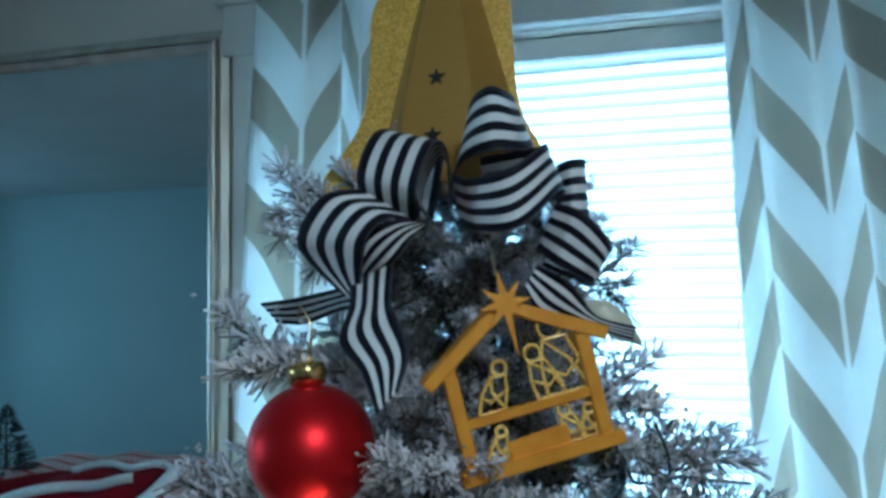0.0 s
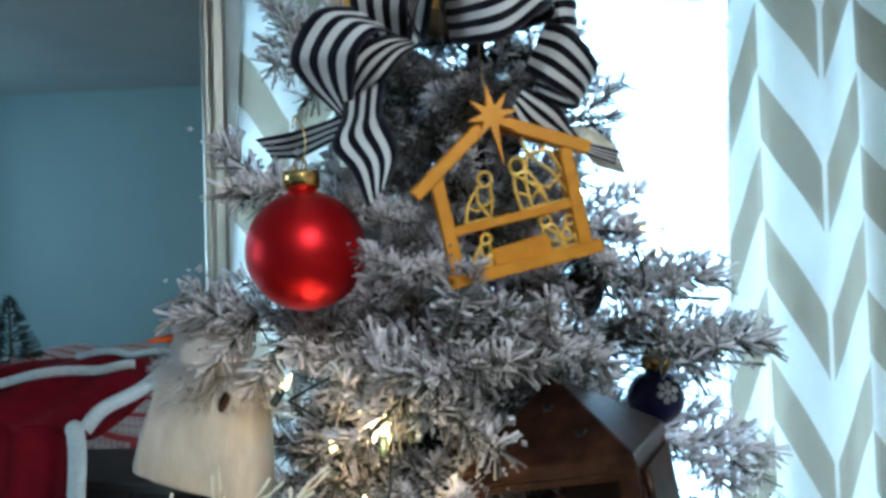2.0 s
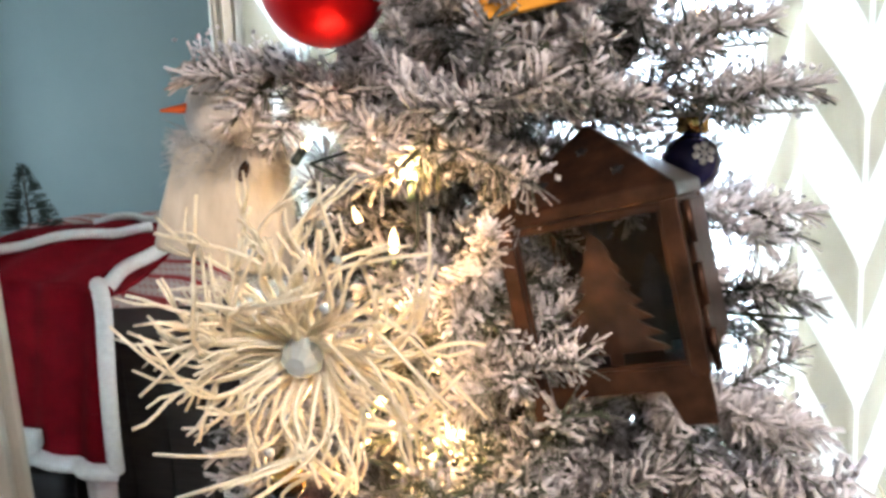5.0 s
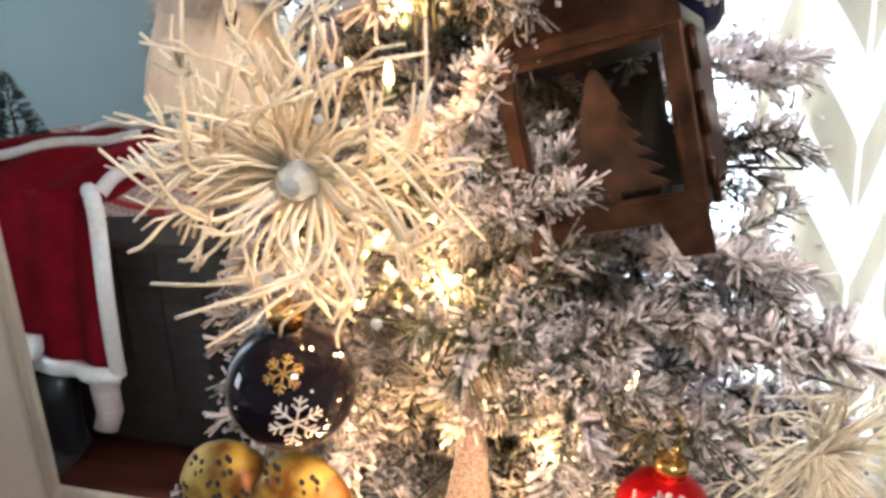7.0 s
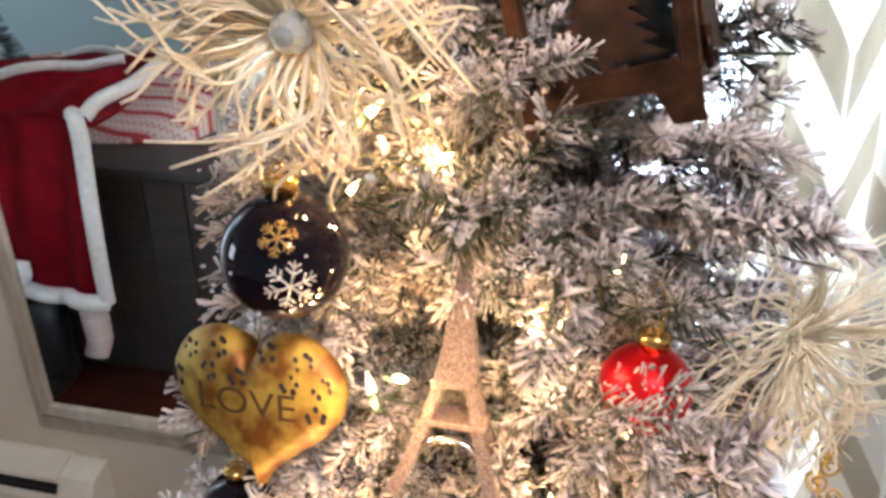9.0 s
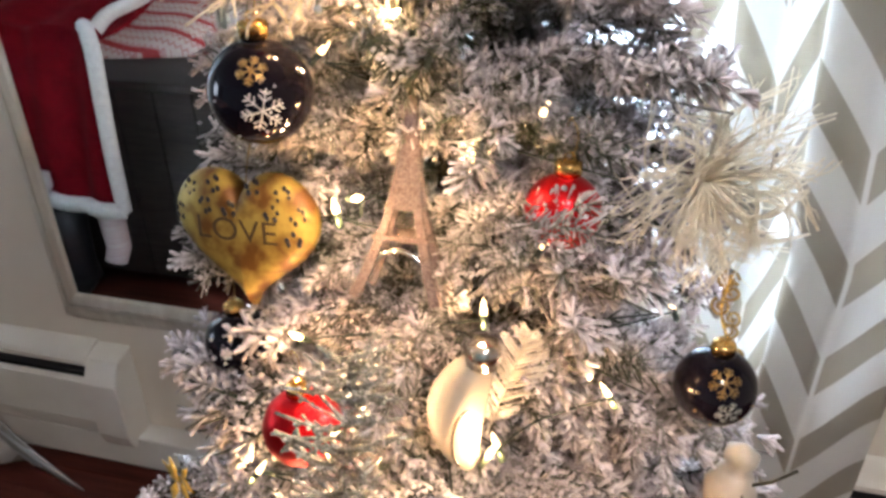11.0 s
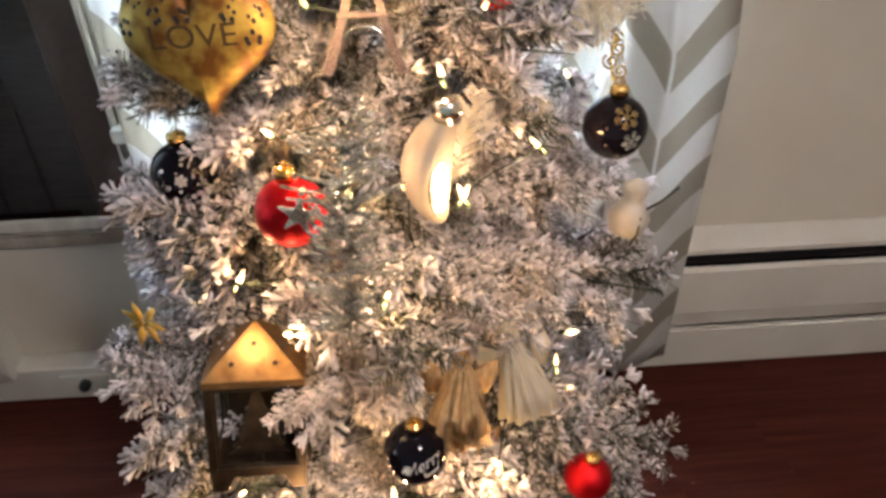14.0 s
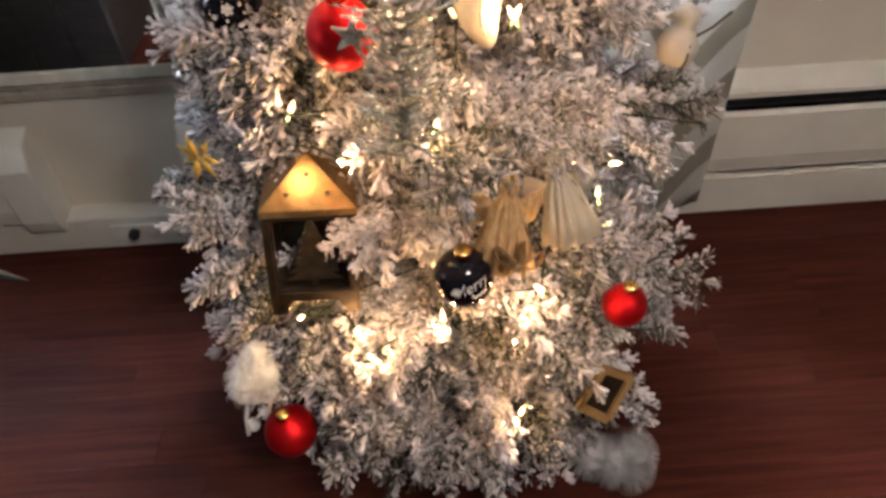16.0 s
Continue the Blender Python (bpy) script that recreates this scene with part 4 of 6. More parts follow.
def cap(parent, z, r=0.0105, mat=None):
    bm = bmesh.new()
    lathe(bm, [(r, z - 0.003), (r * 1.02, z + 0.006), (r * 0.95, z + 0.0085), (r * 0.3, z + 0.0095), (0.0, z + 0.0095)], 36, flute=18, depth=0.05)
    part("cap", bm, mat or GOLDCAP, parent, "fluted gold cap")
    ring = [(0.004 * math.cos(a), 0, z + 0.012 + 0.004 * math.sin(a)) for a in [i * math.pi / 6 for i in range(13)]]
    part("loop", tube(bmesh.new(), ring, 0.0007, 5), mat or GOLDCAP, parent)


def on_ball(m, r, lift=1.012):
    """Maps flat (x, z) shapes onto a ball round a direction given by m's -y axis."""
    def put(x, z):
        d = Vector((x / r, -1.0, z / r)).normalized()
        return m @ (d * r * lift)
    return put


def flake_bars(size):
    bars = []
    for k in range(6):
        a = k * math.pi / 3 + 0.26
        u = Vector((math.cos(a), math.sin(a)))
        bars.append((Vector((0, 0)), u * size))
        for s, q in ((0.45, 0.36), (0.72, 0.30)):
            for sg in (1, -1):
                w = Vector((math.cos(a + sg * 0.9), math.sin(a + sg * 0.9)))
                bars.append((u * size * s, u * size * s + w * size * q))
    return bars


def flake_on_ball(parent, r, size, rx, rz, mat, width=0.0007):
    put = on_ball(pose(0, 0, 0, rx, 0, rz), r, 1.006)
    bm = bmesh.new()
    for p, q in flake_bars(size):
        pts = [p.lerp(q, i / 4) for i in range(5)]
        tube(bm, [put(c.x, c.y) for c in pts], width, 5)
    return part("snowflake", bm, mat, parent, "painted snowflake")


def dots_on_ball(parent, r, spots, mat):
    for rx, rz, s in spots:
        put = on_ball(pose(0, 0, 0, rx, 0, rz), r, 1.0)
        part("dot", ellipsoid(bmesh.new(), Matrix.Translation(put(0, 0)) @ Matrix.Diagonal((s, s, s, 1)), 8, 6), mat, parent, "painted dot")


def ball(at, r, mat, label, turn=(0, 0, 0), group=""):
    o = thing("ball_ornament", pose(*at, *turn), label, "ornament", group)
    bm = bmesh.new()
    prof = [(r * math.sin(math.pi * i / 28), -r * math.cos(math.pi * i / 28)) for i in range(27)]
    prof = [(max(a, 0.0), z) for a, z in prof] + [(0.0095, r * 0.985), (0.0085, r + 0.006)]
    lathe(bm, prof, 48)
    part("ball", bm, mat, o)
    cap(o, r + 0.004)
    hook(o, r + 0.016)
    return o


def text_mesh(words, size):
    """The built-in font as flat outlines filled with faces, centred."""
    cu = bpy.data.curves.new("lettering", "FONT")
    cu.body, cu.size, cu.align_x, cu.align_y, cu.extrude = words, size, "CENTER", "CENTER", 0.0
    ob = bpy.data.objects.new("lettering", cu)
    scene.collection.objects.link(ob)
    me = bpy.data.meshes.new_from_object(ob.evaluated_get(bpy.context.evaluated_depsgraph_get()))
    bpy.data.objects.remove(ob)
    return me


# red balls
ball((-0.0415, 0.7650, 1.5806), 0.0375, REDBALL, "satin red glass ball ornament with gold cap hanging by the ribbon", (4, -2, 0), "red balls")
ball((0.1760, 0.7598, 1.1472), 0.0320, REDBALL, "satin red glass ball ornament half behind a flocked twig", (0, 3, 0), "red balls")
r3 = ball((-0.0354, 0.6650, 0.9504), 0.0365, REDBALL, "satin red glass ball ornament behind a silver spray", (0, 0, 0), "red balls")
ball((0.3160, 0.6600, 0.4848), 0.0335, REDBALL, "small satin red glass ball ornament low on the tree", (0, 4, 0), "red balls")
ball((-0.2111, 0.6000, 0.2930), 0.0425, REDBALL, "satin red glass ball ornament hanging below a white pompom hat", (0, -3, 0), "red balls")

# black balls
b1 = ball((-0.0546, 0.7050, 1.2487), 0.0400, BLACKBALL, "glossy black ball ornament with a white snowflake", (0, 0, 8), "black balls")
flake_on_ball(b1, 0.040, 0.017, 4, 20, WHITEGLIT)
flake_on_ball(b1, 0.040, 0.012, -38, 12, DULLGOLD, 0.0008)
dots_on_ball(b1, 0.040, [(30, 22, 0.0012), (12, 34, 0.001), (-3, -36, 0.001), (40, -20, 0.0012), (6, 28, 0.0012), (-20, 36, 0.001)], WHITEGLIT)
b2 = ball((0.3307, 0.8000, 0.9597), 0.0385, BLACKBALL, "glossy black ball ornament with gold and silver snowflakes", (0, 0, 10), "black balls")
flake_on_ball(b2, 0.0385, 0.016, -42, -4, DULLGOLD, 0.0008)
flake_on_ball(b2, 0.0385, 0.013, 2, 4, SILVGLIT)
dots_on_ball(b2, 0.0385, [(10, -40, 0.0014), (20, 30, 0.0012), (0, 45, 0.0012), (-20, -42, 0.0014), (35, -15, 0.0014)], DULLGOLD)
b3 = ball((-0.1758, 0.8000, 0.9254), 0.0385, BLACKBALL, "glossy black ball ornament with small white snowflakes", (0, 0, -6), "black balls")
flake_on_ball(b3, 0.0385, 0.007, -14, 14, WHITEGLIT, 0.0009)
dots_on_ball(b3, 0.0385, [(-30, -22, 0.0022), (-42, 20, 0.0022), (-18, 36, 0.002), (5, 10, 0.002), (-52, 26, 0.0022)], WHITEGLIT)
b4 = ball((0.0758, 0.6050, 0.6366), 0.0395, BLACKBALL, "glossy black ball ornament with white greeting script", (0, 0, 6), "black balls")
flake_on_ball(b4, 0.0395, 0.006, -18, -22, WHITEGLIT, 0.0008)
dots_on_ball(b4, 0.0395, [(-10, 8, 0.0016), (-20, 2, 0.0016), (-12, -30, 0.0014)], WHITEGLIT)
me = text_mesh("Merry", 0.021)
put = on_ball(pose(0, 0, 0, -28, -14, 18), 0.0395, 1.008)
for v in me.vertices:
    v.co = put(v.co.x + 0.35 * v.co.y, v.co.y)
me.materials.append(WHITEGLIT)
o = new("lettering", me)
o.parent = b4
bm = bmesh.new()
for z, w in ((-0.016, 0.011),):
    tube(bm, [put(-w + 0.004 + 2 * w * i / 10, z + 0.0016 * math.sin(i * 2.2)) for i in range(11)], 0.0013, 5)
part("script_bar", bm, WHITEGLIT, b4)
nb = ball((0.1782, 0.9050, 1.4635), 0.021, NAVYBALL, "small navy ball ornament with white snowflakes behind the lantern", (0, 0, 5))
flake_on_ball(nb, 0.021, 0.009, -25, 18, WHITEGLIT, 0.0008)


# nativity stable
def bar(bm, p, q, w, y0=-0.004, y1=0.004, bevel=0.0008):
    """A flat wooden bar between two points in x and z."""
    p, q = Vector(p), Vector(q)
    u = (q - p).normalized()
    n = Vector((-u.y, u.x)) * (w / 2)
    prism(bm, [tuple(p - n), tuple(q - n), tuple(q + n), tuple(p + n)], y0, y1, bevel)
    return bm


stable = thing("nativity_ornament", pose(*(0.0778, 0.8000, 1.6239), 0, -13.5, 20), "gold painted wooden stable ornament with a star and glitter figures", "ornament")
part("left_post", bar(bmesh.new(), (-0.042, -0.050), (-0.042, 0.012), 0.0085, -0.004, 0.012), GOLDPAINT, stable, smooth=False)
part("right_post", bar(bmesh.new(), (0.042, -0.052), (0.042, 0.012), 0.0085, -0.004, 0.012), GOLDPAINT, stable, smooth=False)
part("base_bar", bar(bmesh.new(), (-0.050, -0.054), (0.052, -0.054), 0.0085, -0.006, 0.013), GOLDPAINT, stable, smooth=False)
part("loft_bar", bar(bmesh.new(), (-0.041, -0.0235), (0.041, -0.0235), 0.006, -0.0035, 0.0035), GOLDPAINT, stable, smooth=False)
part("roof_bar", bar(bmesh.new(), (-0.0575, 0.004), (0.000, 0.041), 0.0085, -0.006, 0.013), GOLDPAINT, stable, smooth=False)
part("roof_bar", bar(bmesh.new(), (0.0575, 0.008), (-0.001, 0.040), 0.0085, -0.0055, 0.0125), GOLDPAINT, stable, smooth=False)
part("manger", bar(bmesh.new(), (-0.018, -0.046), (0.020, -0.044), 0.012, -0.002, 0.002), GOLDPAINT, stable, smooth=False)
bm = bmesh.new()
out = []
for k in range(16):
    a = math.pi / 2 + k * math.pi / 8
    rr = (0.020 if k == 0 else 0.032 if k == 8 else 0.0165) if k % 2 == 0 else 0.0065
    out.append((rr * math.cos(a), 0.041 + rr * math.sin(a)))
prism(bm, out, -0.010, -0.0065)
part("star", bm, GOLDPAINT, stable, smooth=False)
for x, z, h, lean in ((-0.022, -0.0205, 0.030, 0.010), (0.016, -0.0205, 0.034, -0.006), (0.027, -0.0205, 0.050, -0.003), (-0.026, -0.050, 0.021, 0.006), (0.024, -0.050, 0.024, -0.004), (0.033, -0.050, 0.020, 0.002)):
    bm = bmesh.new()
    w = h * 0.27
    robe = [(x - w, 0, z), (x + w, 0, z), (x + w * 0.9 + lean * 0.4, 0, z + h * 0.35), (x + w * 0.55 + lean * 0.8, 0, z + h * 0.68), (x - w * 0.5 + lean * 0.8, 0, z + h * 0.68), (x - w * 0.95 + lean * 0.3, 0, z + h * 0.35), (x - w, 0, z)]
    tube(bm, robe, 0.0014, 5)
    tube(bm, [robe[5], (x, 0, z + h * 0.2), robe[2]], 0.0012, 5)
    tube(bm, [robe[4], (x + w * 0.3, 0, z + h * 0.4), robe[1]], 0.0012, 5)
    ring = [(x + lean + h * 0.15 * math.cos(k * math.pi / 6), 0.0, z + h * 0.82 + h * 0.15 * math.sin(k * math.pi / 6)) for k in range(13)]
    tube(bm, ring, 0.0012, 5)
    part("glitter_figure", bm, GOLDGLIT, stable, "gold glitter figure", smooth=False)
part("string", tube(bmesh.new(), smooth_path([(0, 0, 0.058), (0.004, 0.002, 0.085), (0.012, 0.012, 0.11)], 10), 0.0006, 5), TWINE, stable)

# tree topper
top = thing("angel_topper", pose(0.012, 0.905, 1.755), "gold glitter angel tree topper with a punched tin body", "tree topper")


def wing(side):
    outl = [(0.012, 0.16), (0.040, 0.168), (0.060, 0.160), (0.068, 0.142), (0.069, 0.115), (0.072, 0.080), (0.080, 0.052), (0.098, 0.028), (0.112, 0.012), (0.112, 0.002), (0.102, -0.004), (0.075, -0.003), (0.048, 0.006), (0.020, 0.03)]
    if side > 0:
        outl = [(x * 0.72, z) for x, z in outl]
    bm = bmesh.new()
    pts = smooth_path([(x * side, 0, z) for x, z in outl], 40)
    prism(bm, [(p.x, p.z) for p in pts], -0.0015, 0.0015)
    for v in bm.verts:
        v.co.y += 0.10 * abs(v.co.x) ** 1.2 + 0.012
    return part("wing", bm, GOLDGLIT, top, "gold glitter wing", smooth=False)


wing(-1)
wing(1)
bm = bmesh.new()
lathe(bm, [(0.066, -0.005), (0.046, 0.076), (0.027, 0.145), (0.012, 0.20), (0.0, 0.204)], 6, pose(0, 0.012, 0))
part("body", bm, DKGOLD, top, "dark gold tin cone", smooth=False)
part("head", ellipsoid(bmesh.new(), pose(0, -0.004, 0.215) @ Matrix.Diagonal((0.02, 0.02, 0.023, 1))), DKGOLD, top)


def star_outline(r, r2, n=5):
    return [((r if k % 2 == 0 else r2) * math.sin(k * math.pi / n), (r if k % 2 == 0 else r2) * math.cos(k * math.pi / n)) for k in range(2 * n)]


# star holes: dark shapes on the uncut cone, shade painted in
for x, z in ((-0.002, 0.076), (-0.003, 0.030)):
    bm = bmesh.new()
    prism(bm, star_outline(0.0072, 0.003), -0.0012, 0.002)
    o = part("punched_star", bm, DARK, top, smooth=False)
    o.matrix_basis = pose(x, 0.012 - 0.866 * (0.046 + (0.076 - z) * 0.26), z, -13)

# striped bow
bow = thing("striped_bow", pose(0, 0, 0), "black and white striped ribbon bow with wired edges", "bow")
ribbon("ribbon_loop", [(0.0097, 0.8150, 1.7164), (0.0196, 0.7850, 1.7359), (0.0258, 0.8000, 1.7646), (0.0234, 0.8400, 1.7667), (0.0121, 0.8500, 1.7213)],
       [(-0.0250, 0.8250, 1.7224), (-0.0224, 0.7950, 1.7466), (-0.0169, 0.8150, 1.7775), (-0.0141, 0.8500, 1.7790), (-0.0222, 0.8600, 1.7277)], bow)
ribbon("ribbon_loop", [(0.0232, 0.8000, 1.7163), (0.0213, 0.7750, 1.7310), (0.0296, 0.7850, 1.7603), (0.0348, 0.8000, 1.7586), (0.0325, 0.8200, 1.7215)],
       [(0.0173, 0.8300, 1.7174), (0.0096, 0.8300, 1.7349), (0.0219, 0.8300, 1.7611), (0.0272, 0.8400, 1.7548), (0.0263, 0.8500, 1.7208)], bow)
ribbon("ribbon_loop", [(0.0292, 0.8300, 1.7359), (0.0438, 0.8000, 1.7510), (0.0661, 0.7850, 1.7556), (0.0845, 0.8000, 1.7573), (0.0805, 0.8500, 1.7709), (0.0435, 0.8700, 1.7711)],
       [(0.0408, 0.8400, 1.7832), (0.0478, 0.8200, 1.7951), (0.0609, 0.8100, 1.8006), (0.0702, 0.8200, 1.7989), (0.0682, 0.8600, 1.8057), (0.0433, 0.8750, 1.8095)], bow)
ribbon("ribbon_loop", [(0.0337, 0.8200, 1.7475), (0.0520, 0.7850, 1.7384), (0.0782, 0.7700, 1.7406), (0.0965, 0.7900, 1.7571), (0.0873, 0.8400, 1.7658), (0.0452, 0.8600, 1.7651)],
       [(0.0388, 0.8200, 1.7157), (0.0583, 0.7850, 1.7076), (0.0833, 0.7750, 1.7085), (0.1044, 0.8000, 1.7320), (0.0995, 0.8400, 1.7320), (0.0485, 0.8600, 1.7248)], bow)
ribbon("ribbon_loop", [(-0.0217, 0.8000, 1.7382), (-0.0426, 0.7850, 1.7318), (-0.0613, 0.7900, 1.7078), (-0.0593, 0.8000, 1.6936), (-0.0331, 0.8000, 1.6693)],
       [(0.0130, 0.8100, 1.7158), (0.0037, 0.7800, 1.7170), (-0.0092, 0.7750, 1.7050), (-0.0166, 0.7850, 1.6884), (-0.0242, 0.8000, 1.6710)], bow)
ribbon("ribbon_loop", [(-0.0331, 0.8000, 1.6765), (-0.0146, 0.7800, 1.7038), (0.0020, 0.7850, 1.7141), (0.0140, 0.8000, 1.7167)],
       [(-0.0296, 0.8200, 1.6784), (-0.0032, 0.8000, 1.6886), (0.0101, 0.8000, 1.7043), (0.0186, 0.8100, 1.7138)], bow)
ribbon("ribbon_tail", [(-0.0292, 0.8000, 1.6783), (-0.0204, 0.7750, 1.6626), (-0.0187, 0.7550, 1.6438), (-0.0006, 0.7400, 1.6280), (0.0124, 0.7280, 1.6084)],
       [(-0.0013, 0.8000, 1.6903), (0.0047, 0.7750, 1.6674), (0.0144, 0.7550, 1.6581), (0.0259, 0.7400, 1.6389), (0.0240, 0.7280, 1.6210)], bow)
ribbon("ribbon_loop", [(0.0954, 0.8500, 1.7526), (0.1093, 0.8400, 1.7558), (0.1176, 0.8600, 1.7588), (0.1139, 0.9000, 1.7597)],
       [(0.1002, 0.8500, 1.7198), (0.1119, 0.8400, 1.7184), (0.1192, 0.8600, 1.7200), (0.1129, 0.9000, 1.7220)], bow)
ribbon("ribbon_loop", [(0.1009, 0.8200, 1.7259), (0.1186, 0.8100, 1.7171), (0.1331, 0.8200, 1.6982), (0.1255, 0.8500, 1.6945), (0.0973, 0.8600, 1.7073)],
       [(0.0868, 0.8300, 1.6983), (0.1021, 0.8150, 1.6865), (0.1202, 0.8300, 1.6758), (0.1135, 0.8600, 1.6761), (0.0862, 0.8700, 1.6885)], bow)
ribbon("ribbon_tail", [(0.0865, 0.8300, 1.6873), (0.1078, 0.8300, 1.6742), (0.1225, 0.8500, 1.6536), (0.1477, 0.8600, 1.6456)],
       [(0.0771, 0.8300, 1.6729), (0.0889, 0.8350, 1.6544), (0.1205, 0.8500, 1.6462), (0.1458, 0.8650, 1.6377)], bow)
ribbon("ribbon_tail", [(-0.1463, 0.9000, 1.6633), (-0.1125, 0.8900, 1.6668), (-0.0706, 0.8700, 1.6730), (-0.0407, 0.8500, 1.6787)],
       [(-0.1323, 0.9000, 1.6486), (-0.1029, 0.8900, 1.6480), (-0.0662, 0.8700, 1.6582), (-0.0366, 0.8500, 1.6626)], bow)
leaf = thing("glitter_leaf", pose(*(0.1332, 0.8750, 1.6486), 0, 40, 15), "gold glitter leaf under the ribbon tail", "ornament")
bm = bmesh.new()
prism(bm, [(-0.025, 0.0), (-0.012, 0.009), (0.008, 0.010), (0.027, 0.0), (0.008, -0.009), (-0.012, -0.008)], -0.0008, 0.0008)
part("leaf_blade", bm, CREAMGLIT, leaf)


# tin lanterns
def lantern(m, w, h, roof, mat, label, dark, frame_mat):
    """A four-sided tin lantern with a pyramid roof, corner posts, a hinged side and glass with a cut tree."""
    o = thing("tin_lantern", m, label, "lantern")
    hw = w / 2
    e = hw * 1.12
    bm = bmesh.new()
    lo = [bm.verts.new((x * e, y * e, h)) for x, y in ((-1, -1), (1, -1), (1, 1), (-1, 1))]
    lip = [bm.verts.new((x * e, y * e, h - 0.009)) for x, y in ((-1, -1), (1, -1), (1, 1), (-1, 1))]
    t = 0.04
    hi = [bm.verts.new((x * e * t, y * e * t, h + roof)) for x, y in ((-1, -1), (1, -1), (1, 1), (-1, 1))]
    for k in range(4):
        bm.faces.new((lo[k], lo[(k + 1) % 4], hi[(k + 1) % 4], hi[k]))
        bm.faces.new((lip[k], lip[(k + 1) % 4], lo[(k + 1) % 4], lo[k]))
    bm.faces.new(hi)
    bm.faces.new(lip)
    bmesh.ops.bevel(bm, geom=list(bm.edges), offset=0.001, segments=1, affect="EDGES")
    part("roof", bm, mat, o, smooth=False)
    slope = math.atan2(roof, e * (1 - t))
    # roof holes are near-black stars on whole tin, painting their inner shade
    for x, s in ((0.0, 0.62), (-0.42, 0.28), (0.42, 0.28)):
        bm = bmesh.new()
        prism(bm, star_outline(0.0042 * w / 0.1, 0.002 * w / 0.1), -0.0012, 0.0006)
        k = part("punched_star", bm, DARK, o, smooth=False)
        y = -e + s * e * (1 - t)
        k.matrix_basis = pose(x * e, y, h + s * roof, 0, 0, 0) @ pose(0, -0.0006 * math.sin(slope), 0.0006, slope * 180 / math.pi - 90)
    for x in (-1, 1):
        for y in (-1, 1):
            part("corner_post", boxed(x * hw - 0.005, x * hw + 0.005, y * hw - 0.005, y * hw + 0.005, 0.010, h - 0.009, 0.001), frame_mat, o, smooth=False)
    bm = bmesh.new()
    prism(bm, [(-hw * 1.08, -0.018), (-hw * 1.08, 0.016), (hw * 1.08, 0.016), (hw * 1.08, -0.018), (hw * 0.72, -0.018), (hw * 0.55, 0.002), (-hw * 0.55, 0.002), (-hw * 0.72, -0.018)], -hw * 1.08, -hw * 1.0, 0.0008)
    part("front_foot", bm, frame_mat, o, smooth=False)
    part("floor_plate", boxed(-hw, hw, -hw * 0.99, hw, 0.003, 0.012, 0.001), frame_mat, o, smooth=False)
    # each side is a tin frame round its opening
    st, lo_r, hi_r = 0.075 * w, 0.055 * h, 0.045 * h
    for turn, name in ((0, "front_frame"), (180, "back_frame"), (-90, "side_frame")):
        bm = bmesh.new()
        box(bm, -hw + 0.004, -hw + st, -hw - 0.002, -hw + 0.001, 0.012, h - 0.009, 0.0006)
        box(bm, hw - st, hw - 0.004, -hw - 0.002, -hw + 0.001, 0.012, h - 0.009, 0.0006)
        box(bm, -hw + st, hw - st, -hw - 0.002, -hw + 0.001, 0.012, 0.012 + lo_r, 0.0006)
        box(bm, -hw + st, hw - st, -hw - 0.002, -hw + 0.001, h - 0.009 - hi_r, h - 0.009, 0.0006)
        k = part(name, bm, frame_mat if turn == 0 else dark, o, smooth=False)
        k.matrix_basis = pose(0, 0, 0, 0, 0, turn)
    part("moulding", boxed(-e * 0.97, e * 0.97, -e * 0.97, e * 0.97, h - 0.0145, h - 0.0092, 0.0015), frame_mat, o, smooth=False)
    part("back_plate", boxed(-hw + 0.006, hw * 0.5, hw - 0.004, hw - 0.002, 0.014, h - 0.011), BRONZE, o, smooth=False)
    door = part("side_door", boxed(hw + 0.004, hw + 0.0075, -hw * 0.8, hw * 0.9, 0.018, h - 0.012, 0.001), frame_mat, o, smooth=False)
    for s in (0.18, 0.5, 0.8):
        part("hinge", tube(bmesh.new(), [(hw + 0.008, -hw * 0.86, h * s - 0.012), (hw + 0.008, -hw * 0.86, h * s + 0.012)], 0.0024, 8), frame_mat, door)
    # front: glass with a fir cut out of tin behind it
    g = part("glass_pane", boxed(-hw + 0.006, hw - 0.006, -hw + 0.001, -hw + 0.002, 0.014, h - 0.010), GLASS, o, smooth=False)
    g.visible_shadow = False
    n = 7
    left, right = [], []
    for k in range(n):
        z0 = 0.12 + 0.80 * k / n
        ww = 0.40 * (1 - k / n) + 0.05
        right += [(ww, z0), (ww * 0.55, z0 + 0.80 / n * 0.9)]
    right = [(0.05, 0.0), (0.05, 0.12)] + right + [(0.0, 0.97)]
    left = [(-x, z) for x, z in reversed(right[:-1])]
    bm = bmesh.new()
    prism(bm, [(x * w * 0.8, 0.012 + z * (h - 0.03)) for x, z in right + left], -hw + 0.012, -hw + 0.0135)
    part("fir_cutout", bm, frame_mat, o, smooth=False)
    bm = bmesh.new()
    prism(bm, [(x * w * 0.6 + w * 0.24, 0.012 + z * (h - 0.05)) for x, z in right + left], 0.0, 0.0015)
    part("fir_cutout", bm, DARK, o, smooth=False)
    ring = [(0.009 * math.cos(a), 0, h + roof + 0.008 + 0.009 * math.sin(a)) for a in [i * math.pi / 8 for i in range(17)]]
    part("ring", tube(bmesh.new(), ring, 0.001, 6), frame_mat, o)
    return o


